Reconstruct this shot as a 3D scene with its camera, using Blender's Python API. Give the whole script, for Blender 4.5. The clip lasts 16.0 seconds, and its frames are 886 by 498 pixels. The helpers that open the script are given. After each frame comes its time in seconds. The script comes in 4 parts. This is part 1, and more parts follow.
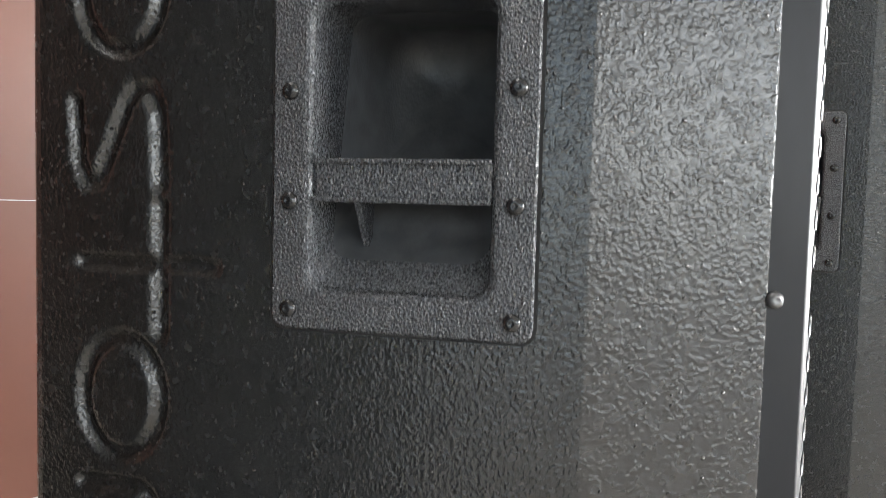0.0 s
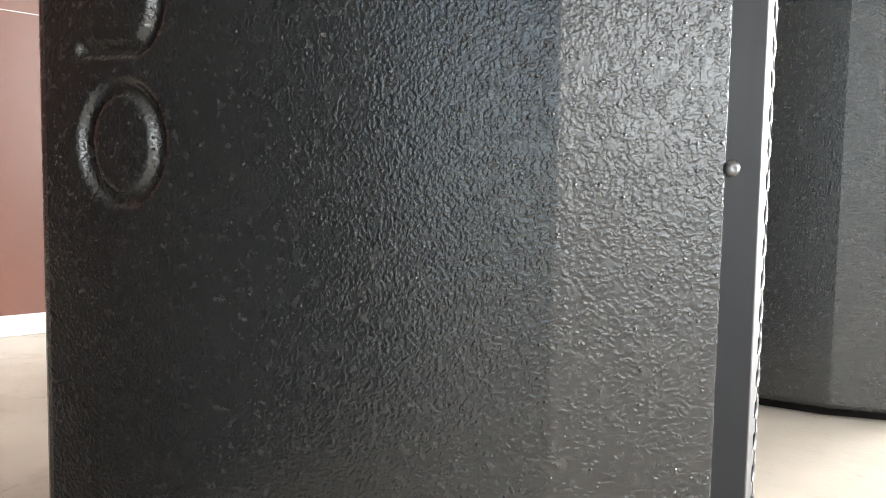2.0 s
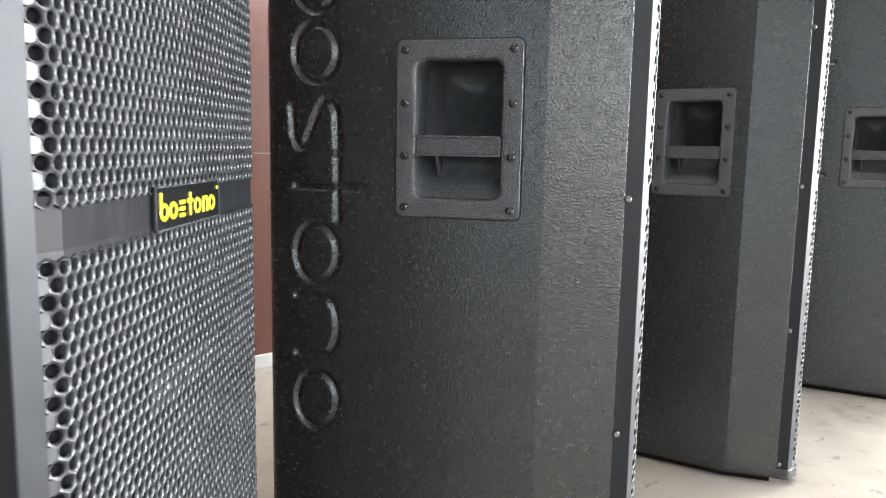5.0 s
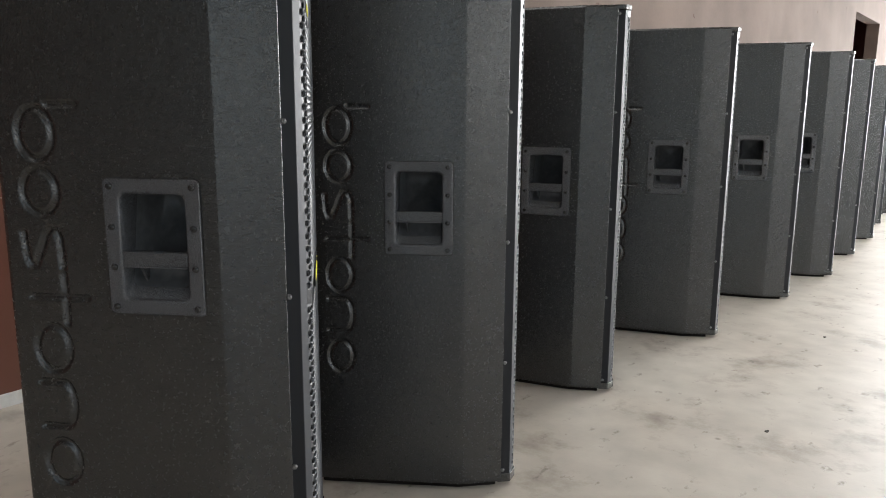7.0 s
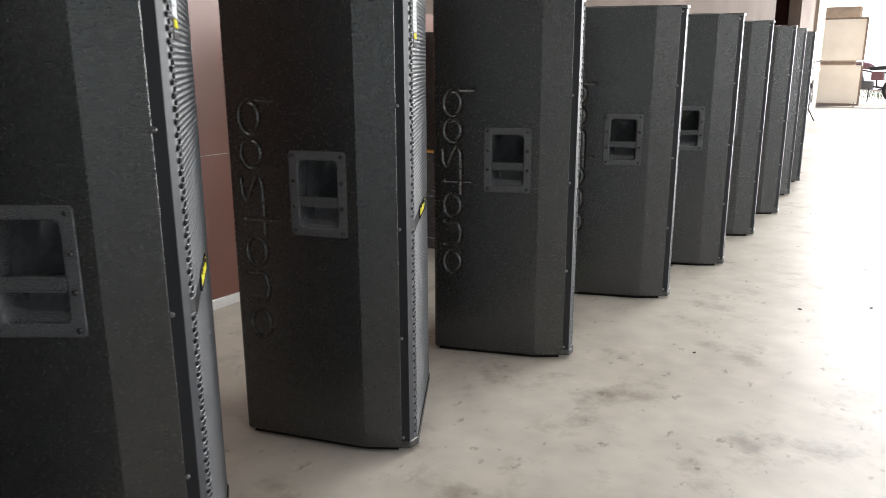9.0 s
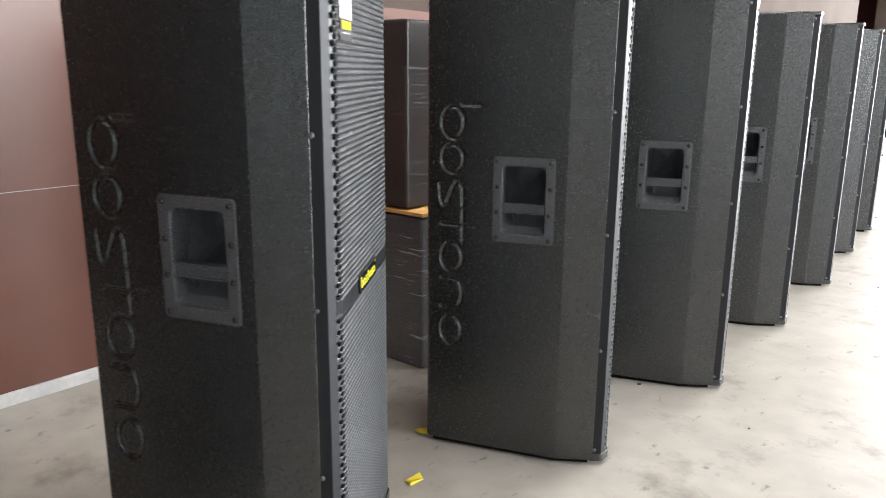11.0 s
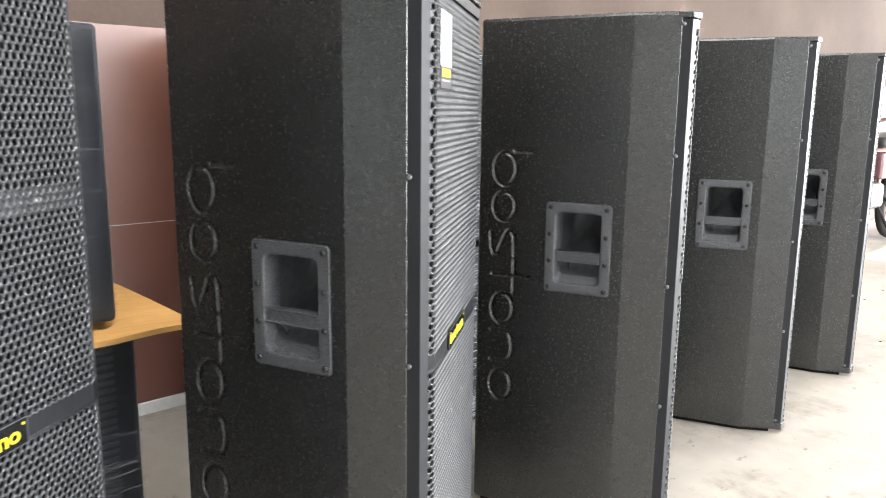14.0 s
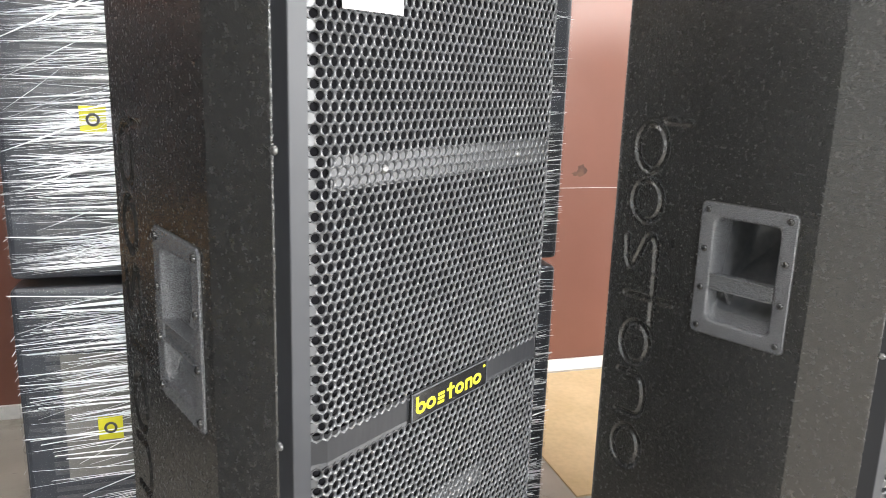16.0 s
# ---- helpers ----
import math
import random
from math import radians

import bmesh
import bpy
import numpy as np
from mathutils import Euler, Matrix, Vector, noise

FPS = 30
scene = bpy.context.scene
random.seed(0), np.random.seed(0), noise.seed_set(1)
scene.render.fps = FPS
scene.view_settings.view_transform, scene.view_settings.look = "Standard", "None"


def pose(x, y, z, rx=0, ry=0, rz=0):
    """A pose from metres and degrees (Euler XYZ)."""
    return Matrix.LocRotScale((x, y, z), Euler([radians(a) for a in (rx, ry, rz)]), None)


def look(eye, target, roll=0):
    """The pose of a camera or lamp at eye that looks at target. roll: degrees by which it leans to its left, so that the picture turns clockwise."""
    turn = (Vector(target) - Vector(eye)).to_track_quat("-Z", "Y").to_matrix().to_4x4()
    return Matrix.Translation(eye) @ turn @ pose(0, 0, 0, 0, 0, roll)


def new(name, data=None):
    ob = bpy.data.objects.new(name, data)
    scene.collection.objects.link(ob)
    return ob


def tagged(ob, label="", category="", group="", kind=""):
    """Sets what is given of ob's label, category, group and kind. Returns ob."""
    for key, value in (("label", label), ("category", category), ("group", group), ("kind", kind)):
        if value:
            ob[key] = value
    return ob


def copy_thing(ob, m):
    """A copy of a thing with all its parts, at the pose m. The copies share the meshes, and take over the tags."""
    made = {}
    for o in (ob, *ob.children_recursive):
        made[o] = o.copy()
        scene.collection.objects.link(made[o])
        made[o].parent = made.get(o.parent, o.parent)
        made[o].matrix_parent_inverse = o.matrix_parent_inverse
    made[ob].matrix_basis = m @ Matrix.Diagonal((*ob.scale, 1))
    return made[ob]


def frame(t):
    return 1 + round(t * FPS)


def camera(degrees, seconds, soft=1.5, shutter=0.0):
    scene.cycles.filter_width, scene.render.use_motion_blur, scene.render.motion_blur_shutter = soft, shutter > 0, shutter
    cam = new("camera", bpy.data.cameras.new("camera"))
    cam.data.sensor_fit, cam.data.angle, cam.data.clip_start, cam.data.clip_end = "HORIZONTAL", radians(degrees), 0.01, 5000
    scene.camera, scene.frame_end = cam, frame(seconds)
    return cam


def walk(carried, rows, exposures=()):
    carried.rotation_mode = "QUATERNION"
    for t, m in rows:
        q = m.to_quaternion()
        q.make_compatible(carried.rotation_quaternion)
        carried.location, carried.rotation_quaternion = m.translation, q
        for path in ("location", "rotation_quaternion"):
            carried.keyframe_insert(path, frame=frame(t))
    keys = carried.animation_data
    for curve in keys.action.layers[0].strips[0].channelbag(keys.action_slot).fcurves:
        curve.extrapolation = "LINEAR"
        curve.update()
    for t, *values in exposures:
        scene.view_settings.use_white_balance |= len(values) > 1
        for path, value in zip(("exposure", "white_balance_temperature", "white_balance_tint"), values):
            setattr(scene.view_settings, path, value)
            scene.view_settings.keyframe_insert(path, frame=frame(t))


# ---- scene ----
cam = camera(61.13, 16.0, soft=0.75, shutter=0.15)
walk(cam, [
    (0, pose(0.3786, -1.8590, 0.6570, 86.560, -1.505, 47.524)),
    (0.5, pose(0.3735, -1.8562, 0.5306, 87.410, -1.233, 47.387)),
    (1, pose(0.3891, -1.8563, 0.4481, 87.886, -1.057, 47.200)),
    (1.5, pose(0.4064, -1.8596, 0.3705, 87.057, -1.020, 47.244)),
    (2, pose(0.4120, -1.8733, 0.3016, 85.716, -1.003, 47.403)),
    (2.5, pose(0.4215, -1.8825, 0.2449, 83.685, -0.877, 48.029)),
    (3, pose(0.4307, -1.8922, 0.1959, 82.807, -0.909, 48.150)),
    (3.5, pose(0.4301, -1.8856, 0.2261, 82.277, -0.760, 48.179)),
    (4, pose(0.4734, -1.9254, 0.4467, 81.509, -1.138, 48.872)),
    (4.5, pose(0.5726, -2.0550, 0.5983, 81.709, -1.373, 48.139)),
    (4.7, pose(0.6291, -2.1216, 0.6321, 82.188, -1.246, 47.988)),
    (6.8, pose(1.1021, -2.8300, 0.8533, 80.076, -0.660, 39.189)),
    (7, pose(1.1386, -2.8918, 0.9161, 79.301, -0.365, 38.123)),
    (7.5, pose(1.2188, -2.9747, 1.0525, 77.510, 0.399, 35.622)),
    (8, pose(1.2215, -2.8246, 1.0413, 76.616, 0.485, 33.135)),
    (8.5, pose(1.2014, -2.5197, 1.0120, 76.143, 0.337, 32.057)),
    (8.7, pose(1.2137, -2.3786, 1.0069, 76.049, 0.327, 32.688)),
    (10.8, pose(1.1067, -0.8183, 1.0005, 76.532, -0.619, 39.976)),
    (11, pose(1.0802, -0.6666, 0.9961, 76.656, -0.474, 39.804)),
    (11.5, pose(1.0774, -0.2647, 0.9552, 77.087, -0.228, 40.038)),
    (12, pose(1.0660, 0.1236, 0.9550, 77.345, -0.574, 40.242)),
    (12.5, pose(1.0492, 0.5142, 0.9583, 77.827, -0.534, 40.595)),
    (13, pose(1.0902, 0.8995, 0.9745, 78.509, -0.605, 42.279)),
    (13.5, pose(1.1024, 1.3062, 0.9871, 79.046, -0.959, 44.398)),
    (14, pose(1.1464, 1.6977, 1.0067, 79.600, -0.591, 47.421)),
    (14.5, pose(1.1386, 2.0887, 0.9965, 78.962, -0.685, 49.529)),
    (15, pose(1.1194, 2.4534, 1.0044, 78.143, -0.747, 52.407)),
    (15.5, pose(1.0987, 2.8231, 1.0131, 77.447, -1.355, 61.158)),
    (16, pose(0.9744, 3.1388, 0.9835, 77.185, -1.777, 73.377)),
], [(0, 2.1, 6600, 10), (1.5, 2.3, 6750, 10), (2.5, 2.8, 6750, 10), (3.0, 3.1, 6700, 10), (3.5, 2.6, 6650, 10), (4.0, 2.3, 6500, 10), (4.7, 2.2, 6450, 10),
    (6.8, 0.9, 6550, 10), (8.7, 0.75, 6550, 10), (10.8, 1.05, 6400, 10), (14.0, 1.37, 6500, 10), (16, 1.4, 6700, 10)]
)

# ---------------------------------------------------------------- light
world = bpy.data.worlds.new("sky")
scene.world = world
world.use_nodes = True
wn = world.node_tree.nodes
sky = wn.new("ShaderNodeTexSky")
sky.sky_type = "NISHITA"
sky.sun_disc = False
sky.sun_elevation = radians(58)
sky.sun_rotation = radians(35)
world.node_tree.links.new(sky.outputs[0], wn["Background"].inputs[0])
wn["Background"].inputs[1].default_value = 0.15


def lamp(name, kind, m, energy, color=(1, 1, 1), size=(1, 1), angle=0.5):
    data = bpy.data.lights.new(name, kind)
    data.energy, data.color = energy, color
    if kind == "AREA":
        data.shape, data.size, data.size_y = "RECTANGLE", size[0], size[1]
    else:
        data.angle = radians(angle)
    ob = new(name, data)
    ob.matrix_world = m
    return ob


SUN_DIR = Vector((0.34, 0.42, 0.84)).normalized()
lamp("sun", "SUN", look(SUN_DIR * 20, (0, 0, 0)), 4.0, (1.0, 0.95, 0.86), angle=0.6)
# daylight through the open side of the shed and through its gate end
lamp("side_daylight", "AREA", look((10.3, 7.1, 2.15), (1.2, 7.1, 0.9)), 920, (0.97, 0.985, 1.0), (9.4, 2.6))
lamp("side_daylight_south", "AREA", look((10.3, -5.2, 2.15), (1.2, -5.2, 0.9)), 50, (1.0, 0.985, 0.96), (4.8, 2.6))
# weak fill lamp added in an unseen south doorway to lift the side panels
lamp("end_daylight", "AREA", look((4.4, -7.9, 1.3), (4.4, 0, 1.3)), 2.2, (1.0, 0.975, 0.94), (4.2, 2.4))
# fill lamps added under unseen roof openings to brighten the floor by the row
lamp("roof_daylight", "AREA", look((0.75, 3.65, 3.70), (0.75, 3.651, 0)), 95, (0.98, 0.99, 1.0), (1.0, 6.8))
lamp("roof_daylight_end", "AREA", look((-0.35, -2.3, 3.70), (-0.35, -2.299, 0)), 17, (1.0, 0.985, 0.96), (1.0, 3.5))
lamp("gate_daylight", "AREA", look((2.6, 15.8, 1.9), (0.8, 0, 0.6)), 900, (0.98, 0.99, 1.0), (6.5, 3.4))


# ---------------------------------------------------------------- materials
def material(name, color, rough=0.5, metal=0.0, color2=None, scale=8.0, detail=4.0, contrast=(0.35, 0.65),
             bump=0.0, bump_scale=200.0, bump_dist=0.001, kind="noise", stretch=(1, 1, 1), spec=0.5, vary=0.0,
             rough2=None, fine=0.0, fine_scale=60.0, bump2=0.0, bump2_scale=20.0, coat=0.0, droplets=0.9):
    m = bpy.data.materials.new(name)
    m.use_nodes = True
    nt = m.node_tree
    n, link = nt.nodes, nt.links.new
    b = n["Principled BSDF"]
    b.inputs["Base Color"].default_value = (*color, 1)
    b.inputs["Roughness"].default_value = rough
    b.inputs["Metallic"].default_value = metal
    b.inputs["Specular IOR Level"].default_value = spec
    b.inputs["Coat Weight"].default_value = coat
    co = n.new("ShaderNodeTexCoord")
    mp = n.new("ShaderNodeMapping")
    mp.inputs["Scale"].default_value = stretch
    link(co.outputs["Object"], mp.inputs["Vector"])
    col = None
    if color2 is not None:
        t = n.new("ShaderNodeTexNoise")
        t.inputs["Scale"].default_value, t.inputs["Detail"].default_value = scale, detail
        link(mp.outputs[0], t.inputs["Vector"])
        r = n.new("ShaderNodeValToRGB")
        r.color_ramp.elements[0].position, r.color_ramp.elements[1].position = contrast
        r.color_ramp.elements[0].color, r.color_ramp.elements[1].color = (*color, 1), (*color2, 1)
        link(t.outputs["Fac"], r.inputs["Fac"])
        col = r.outputs["Color"]
        if rough2 is not None:
            mr = n.new("ShaderNodeMapRange")
            mr.inputs["To Min"].default_value, mr.inputs["To Max"].default_value = rough, rough2
            link(t.outputs["Fac"], mr.inputs["Value"])
            link(mr.outputs[0], b.inputs["Roughness"])
        if fine:
            t2 = n.new("ShaderNodeTexNoise")
            t2.inputs["Scale"].default_value, t2.inputs["Detail"].default_value = fine_scale, 6
            link(mp.outputs[0], t2.inputs["Vector"])
            mm = n.new("ShaderNodeMapRange")
            mm.inputs["From Min"].default_value, mm.inputs["From Max"].default_value = 0.3, 0.7
            mm.inputs["To Min"].default_value, mm.inputs["To Max"].default_value = 1 - fine, 1 + fine
            link(t2.outputs["Fac"], mm.inputs["Value"])
            vm = n.new("ShaderNodeVectorMath")
            vm.operation = "SCALE"
            link(col, vm.inputs[0])
            link(mm.outputs[0], vm.inputs["Scale"])
            col = vm.outputs[0]
        if vary:
            oi = n.new("ShaderNodeObjectInfo")
            m3 = n.new("ShaderNodeMapRange")
            m3.inputs["To Min"].default_value, m3.inputs["To Max"].default_value = 1 - vary, 1 + vary
            link(oi.outputs["Random"], m3.inputs["Value"])
            vm = n.new("ShaderNodeVectorMath")
            vm.operation = "SCALE"
            link(col, vm.inputs[0])
            link(m3.outputs[0], vm.inputs["Scale"])
            col = vm.outputs[0]
        link(col, b.inputs["Base Color"])
    normal = None
    if bump2:
        t4 = n.new("ShaderNodeTexNoise")
        t4.inputs["Scale"].default_value, t4.inputs["Detail"].default_value = bump2_scale, 3
        link(mp.outputs[0], t4.inputs["Vector"])
        bp2 = n.new("ShaderNodeBump")
        bp2.inputs["Strength"].default_value, bp2.inputs["Distance"].default_value = bump2, 0.01
        link(t4.outputs["Fac"], bp2.inputs["Height"])
        normal = bp2.outputs[0]
    if bump:
        if kind == "domes":
            # textured paint: a close rounded grain all over, with scattered higher droplets
            grain = n.new("ShaderNodeTexNoise")
            grain.inputs["Scale"].default_value, grain.inputs["Detail"].default_value = bump_scale, 1.5
            link(mp.outputs[0], grain.inputs["Vector"])
            low = n.new("ShaderNodeMapRange")
            low.interpolation_type = "SMOOTHSTEP"
            low.inputs["From Min"].default_value, low.inputs["From Max"].default_value = 0.32, 0.74
            link(grain.outputs["Fac"], low.inputs["Value"])
            t3 = n.new("ShaderNodeTexVoronoi")
            t3.inputs["Scale"].default_value = bump_scale * 0.62
            link(mp.outputs[0], t3.inputs["Vector"])
            dome = n.new("ShaderNodeMapRange")
            dome.interpolation_type = "SMOOTHERSTEP"
            dome.inputs["From Min"].default_value, dome.inputs["From Max"].default_value = 0.30, 0.0
            link(t3.outputs["Distance"], dome.inputs["Value"])
            sepc = n.new("ShaderNodeSeparateColor")
            link(t3.outputs["Color"], sepc.inputs[0])
            size = n.new("ShaderNodeMapRange")
            size.inputs["From Min"].default_value = 0.75
            size.inputs["To Min"].default_value, size.inputs["To Max"].default_value = 0.0, droplets
            link(sepc.outputs[0], size.inputs["Value"])
            up = n.new("ShaderNodeMath")
            up.operation = "MULTIPLY"
            link(dome.outputs[0], up.inputs[0])
            link(size.outputs[0], up.inputs[1])
            mu = n.new("ShaderNodeMath")
            link(low.outputs[0], mu.inputs[0])
            link(up.outputs[0], mu.inputs[1])
            # some spots are sprayed thicker than others
            big = n.new("ShaderNodeTexNoise")
            big.inputs["Scale"].default_value, big.inputs["Detail"].default_value = bump_scale * 0.3, 2
            link(mp.outputs[0], big.inputs["Vector"])
            amp = n.new("ShaderNodeMapRange")
            amp.inputs["From Min"].default_value, amp.inputs["From Max"].default_value = 0.36, 0.66
            amp.inputs["To Min"].default_value, amp.inputs["To Max"].default_value = 0.6, 1.4
            link(big.outputs["Fac"], amp.inputs["Value"])
            thick = n.new("ShaderNodeMath")
            thick.operation = "MULTIPLY"
            link(mu.outputs[0], thick.inputs[0])
            link(amp.outputs[0], thick.inputs[1])
            mu = thick
            out = None
        elif kind == "voronoi":
            t3 = n.new("ShaderNodeTexVoronoi")
            t3.feature = "SMOOTH_F1"
            t3.inputs["Smoothness"].default_value = 0.6
            out = "Distance"
        else:
            t3 = n.new("ShaderNodeTexNoise")
            t3.inputs["Detail"].default_value = 3
            out = "Fac"
        if out:
            t3.inputs["Scale"].default_value = bump_scale
            link(mp.outputs[0], t3.inputs["Vector"])
        bp = n.new("ShaderNodeBump")
        bp.inputs["Strength"].default_value, bp.inputs["Distance"].default_value = bump, bump_dist
        link(t3.outputs[out] if out else mu.outputs[0], bp.inputs["Height"])
        if normal:
            link(normal, bp.inputs["Normal"])
        normal = bp.outputs[0]
    if normal:
        link(normal, b.inputs["Normal"])
    return m


M_COAT = material("textured_black_coating", (0.0112, 0.0112, 0.0110), 0.23, color2=(0.0172, 0.0171, 0.0168), scale=150, detail=2, bump=1.0, kind="domes",
                  bump_scale=360, bump_dist=0.00024, spec=1.0, droplets=6.5, rough2=0.30)


def add_flecks(m, scale, size, share, tone):
    """Strews small pale flecks over a finished material: dust, and glints as colour."""
    n, link = m.node_tree.nodes, m.node_tree.links.new
    b = n["Principled BSDF"]
    src = b.inputs["Base Color"].links[0].from_socket
    co = n.new("ShaderNodeTexCoord")
    v = n.new("ShaderNodeTexVoronoi")
    v.inputs["Scale"].default_value = scale
    link(co.outputs["Object"], v.inputs["Vector"])
    near = n.new("ShaderNodeMath")
    near.operation = "LESS_THAN"
    near.inputs[1].default_value = size
    link(v.outputs["Distance"], near.inputs[0])
    sep = n.new("ShaderNodeSeparateColor")
    link(v.outputs["Color"], sep.inputs[0])
    some = n.new("ShaderNodeMath")
    some.operation = "LESS_THAN"
    some.inputs[1].default_value = share
    link(sep.outputs[1], some.inputs[0])
    both = n.new("ShaderNodeMath")
    both.operation = "MULTIPLY"
    link(near.outputs[0], both.inputs[0])
    link(some.outputs[0], both.inputs[1])
    mix = n.new("ShaderNodeMix")
    mix.data_type = "RGBA"
    link(both.outputs[0], mix.inputs["Factor"])
    link(src, mix.inputs["A"])
    mix.inputs["B"].default_value = (*tone, 1)
    link(mix.outputs["Result"], b.inputs["Base Color"])


# the flecks also put some of the coating's sparkle into its colour
add_flecks(M_COAT, 190, 0.12, 0.12, (0.05, 0.05, 0.048))
M_HANDLE = material("speckled_handle_powder_coat", (0.030, 0.032, 0.036), 0.22, color2=(0.135, 0.14, 0.151), scale=850, detail=2, contrast=(0.42, 0.66),
                    bump=1.0, kind="domes", bump_scale=600, bump_dist=0.0007, spec=0.8, droplets=0.5)
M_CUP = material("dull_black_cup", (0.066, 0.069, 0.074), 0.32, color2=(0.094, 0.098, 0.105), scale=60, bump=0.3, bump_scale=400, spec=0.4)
# darker copy of the grille steel: shade of flange and crease put into colour
M_MESH_SHADED = material("shaded_grille_steel", (0.010, 0.0108, 0.0128), 0.38, 0.0, color2=(0.018, 0.0192, 0.0225), scale=3, spec=0.3, bump=0.4, bump_scale=25,
                   bump_dist=0.004, stretch=(1, 1, 0.35), rough2=0.42)
M_MESH = material("grille_steel", (0.034, 0.036, 0.040), 0.34, 0.2, color2=(0.054, 0.057, 0.063), scale=40, spec=0.8, bump=0.2, bump_scale=300, bump_dist=0.0003)
M_EDGE = material("smooth_grille_edge", (0.022, 0.024, 0.029), 0.40, 0.1, color2=(0.030, 0.0325, 0.038), scale=5, spec=0.45, rough2=0.46)
M_FOAM = material("black_acoustic_foam", (0.004, 0.004, 0.005), 0.95, color2=(0.009, 0.009, 0.011), scale=300, spec=0.1)
M_FOAM.node_tree.nodes["Principled BSDF"].inputs["Sheen Weight"].default_value = 0.15
M_FOAM.node_tree.nodes["Principled BSDF"].inputs["Sheen Roughness"].default_value = 0.35
M_BAR = material("grey_stiffener_bar", (0.024, 0.0255, 0.029), 0.45, 0.2, color2=(0.038, 0.04, 0.044), scale=60)
M_SCREW = material("zinc_screw", (0.13, 0.13, 0.135), 0.38, 0.9, color2=(0.22, 0.22, 0.22), scale=200)
M_SCREW_BLACK = material("black_screw", (0.012, 0.012, 0.013), 0.16, 0.0, color2=(0.02, 0.02, 0.02), scale=200, spec=0.7)
# near black: the shade under the cabinet is put into the runner's colour
M_BOARD = material("base_board_and_shade", (0.010, 0.008, 0.007), 0.95, color2=(0.018, 0.014, 0.012), scale=20, spec=0.1)
M_BADGE = material("black_acrylic_badge", (0.01, 0.01, 0.011), 0.12, color2=(0.013, 0.013, 0.014), scale=30)
M_RIM = material("clear_badge_edge", (0.05, 0.054, 0.06), 0.25, color2=(0.085, 0.09, 0.098), scale=60)
M_YELLOW = material("yellow_enamel", (0.58, 0.55, 0.012), 0.4, color2=(0.63, 0.59, 0.02), scale=40)
M_PAPER = material("white_label_paper", (0.5, 0.51, 0.54), 0.55, color2=(0.56, 0.57, 0.59), scale=30)
M_SHEETPAPER = material("grey_paper", (0.12, 0.115, 0.105), 0.6, color2=(0.16, 0.152, 0.14), scale=8)
M_PRINT = material("grey_print", (0.3, 0.3, 0.32), 0.6, color2=(0.36, 0.36, 0.38), scale=30)
M_LABELGREY = material("grey_label_strip", (0.09, 0.085, 0.09), 0.3, color2=(0.12, 0.115, 0.12), scale=30)
M_CARD = material("tan_corrugated_cardboard", (0.58, 0.31, 0.09), 0.75, color2=(0.66, 0.38, 0.13), scale=6, bump=0.15, bump_scale=90,
                  stretch=(1, 0.2, 1), fine=0.08)
M_CARD_PALE = material("pale_cardboard", (0.56, 0.41, 0.23), 0.75, color2=(0.64, 0.48, 0.29), scale=5, bump=0.12, bump_scale=90, fine=0.06)
M_DARKBOX = material("dark_wrapped_cabinet", (0.010, 0.012, 0.017), 0.4, color2=(0.022, 0.026, 0.036), scale=4, bump=0.5, bump_scale=300)
M_BROWNBOX = material("brown_cabinet_side", (0.016, 0.010, 0.008), 0.3, color2=(0.034, 0.022, 0.017), scale=3, bump=0.3, bump_scale=200)
M_SKIRT = material("white_skirting_paint", (0.62, 0.61, 0.6), 0.4, color2=(0.74, 0.73, 0.72), scale=7, fine=0.06)
M_RUBBER = material("black_rubber", (0.012, 0.012, 0.012), 0.75, color2=(0.02, 0.02, 0.02), scale=60, bump=0.3, bump_scale=120)
M_CHROME = material("chrome", (0.7, 0.7, 0.72), 0.15, 1.0, color2=(0.6, 0.6, 0.62), scale=30)
M_REDPAINT = material("red_tank_paint", (0.26, 0.02, 0.024), 0.2, color2=(0.31, 0.03, 0.032), scale=20, coat=0.5)
M_SILVERPAINT = material("dark_maroon_tank_paint", (0.16, 0.07, 0.08), 0.25, color2=(0.2, 0.09, 0.1), scale=20, coat=0.5)
M_SEAT = material("black_vinyl", (0.015, 0.015, 0.016), 0.5, color2=(0.025, 0.025, 0.025), scale=40, bump=0.2, bump_scale=300)
M_ENGINE = material("cast_aluminium", (0.11, 0.11, 0.113), 0.45, 0.6, color2=(0.17, 0.17, 0.174), scale=60)
M_GATE = material("beige_gate_paint", (0.5, 0.44, 0.36), 0.5, color2=(0.57, 0.51, 0.43), scale=2.5, bump=0.2, bump_scale=3, bump_dist=0.01, fine=0.05)
M_GATEFRAME = material("rusty_gate_frame", (0.12, 0.08, 0.06), 0.6, color2=(0.2, 0.14, 0.1), scale=20)
M_PILLAR = material("cream_pillar_plaster", (0.17, 0.135, 0.105), 0.7, color2=(0.22, 0.18, 0.145), scale=3, bump=0.2, bump_scale=30, fine=0.06)
M_TAN = material("brown_concrete_block", (0.3, 0.21, 0.14), 0.8, color2=(0.37, 0.27, 0.19), scale=8, bump=0.4, bump_scale=60)
M_DOOR = material("maroon_door_paint", (0.05, 0.014, 0.012), 0.3, color2=(0.075, 0.022, 0.018), scale=3)
M_SOFFIT = material("unseen_ceiling_grey", (0.42, 0.41, 0.39), 0.85, color2=(0.50, 0.49, 0.47), scale=2, fine=0.05)
M_SHEDWALL = material("unseen_wall_grey", (0.10, 0.093, 0.084), 0.85, color2=(0.14, 0.132, 0.12), scale=2, fine=0.06)
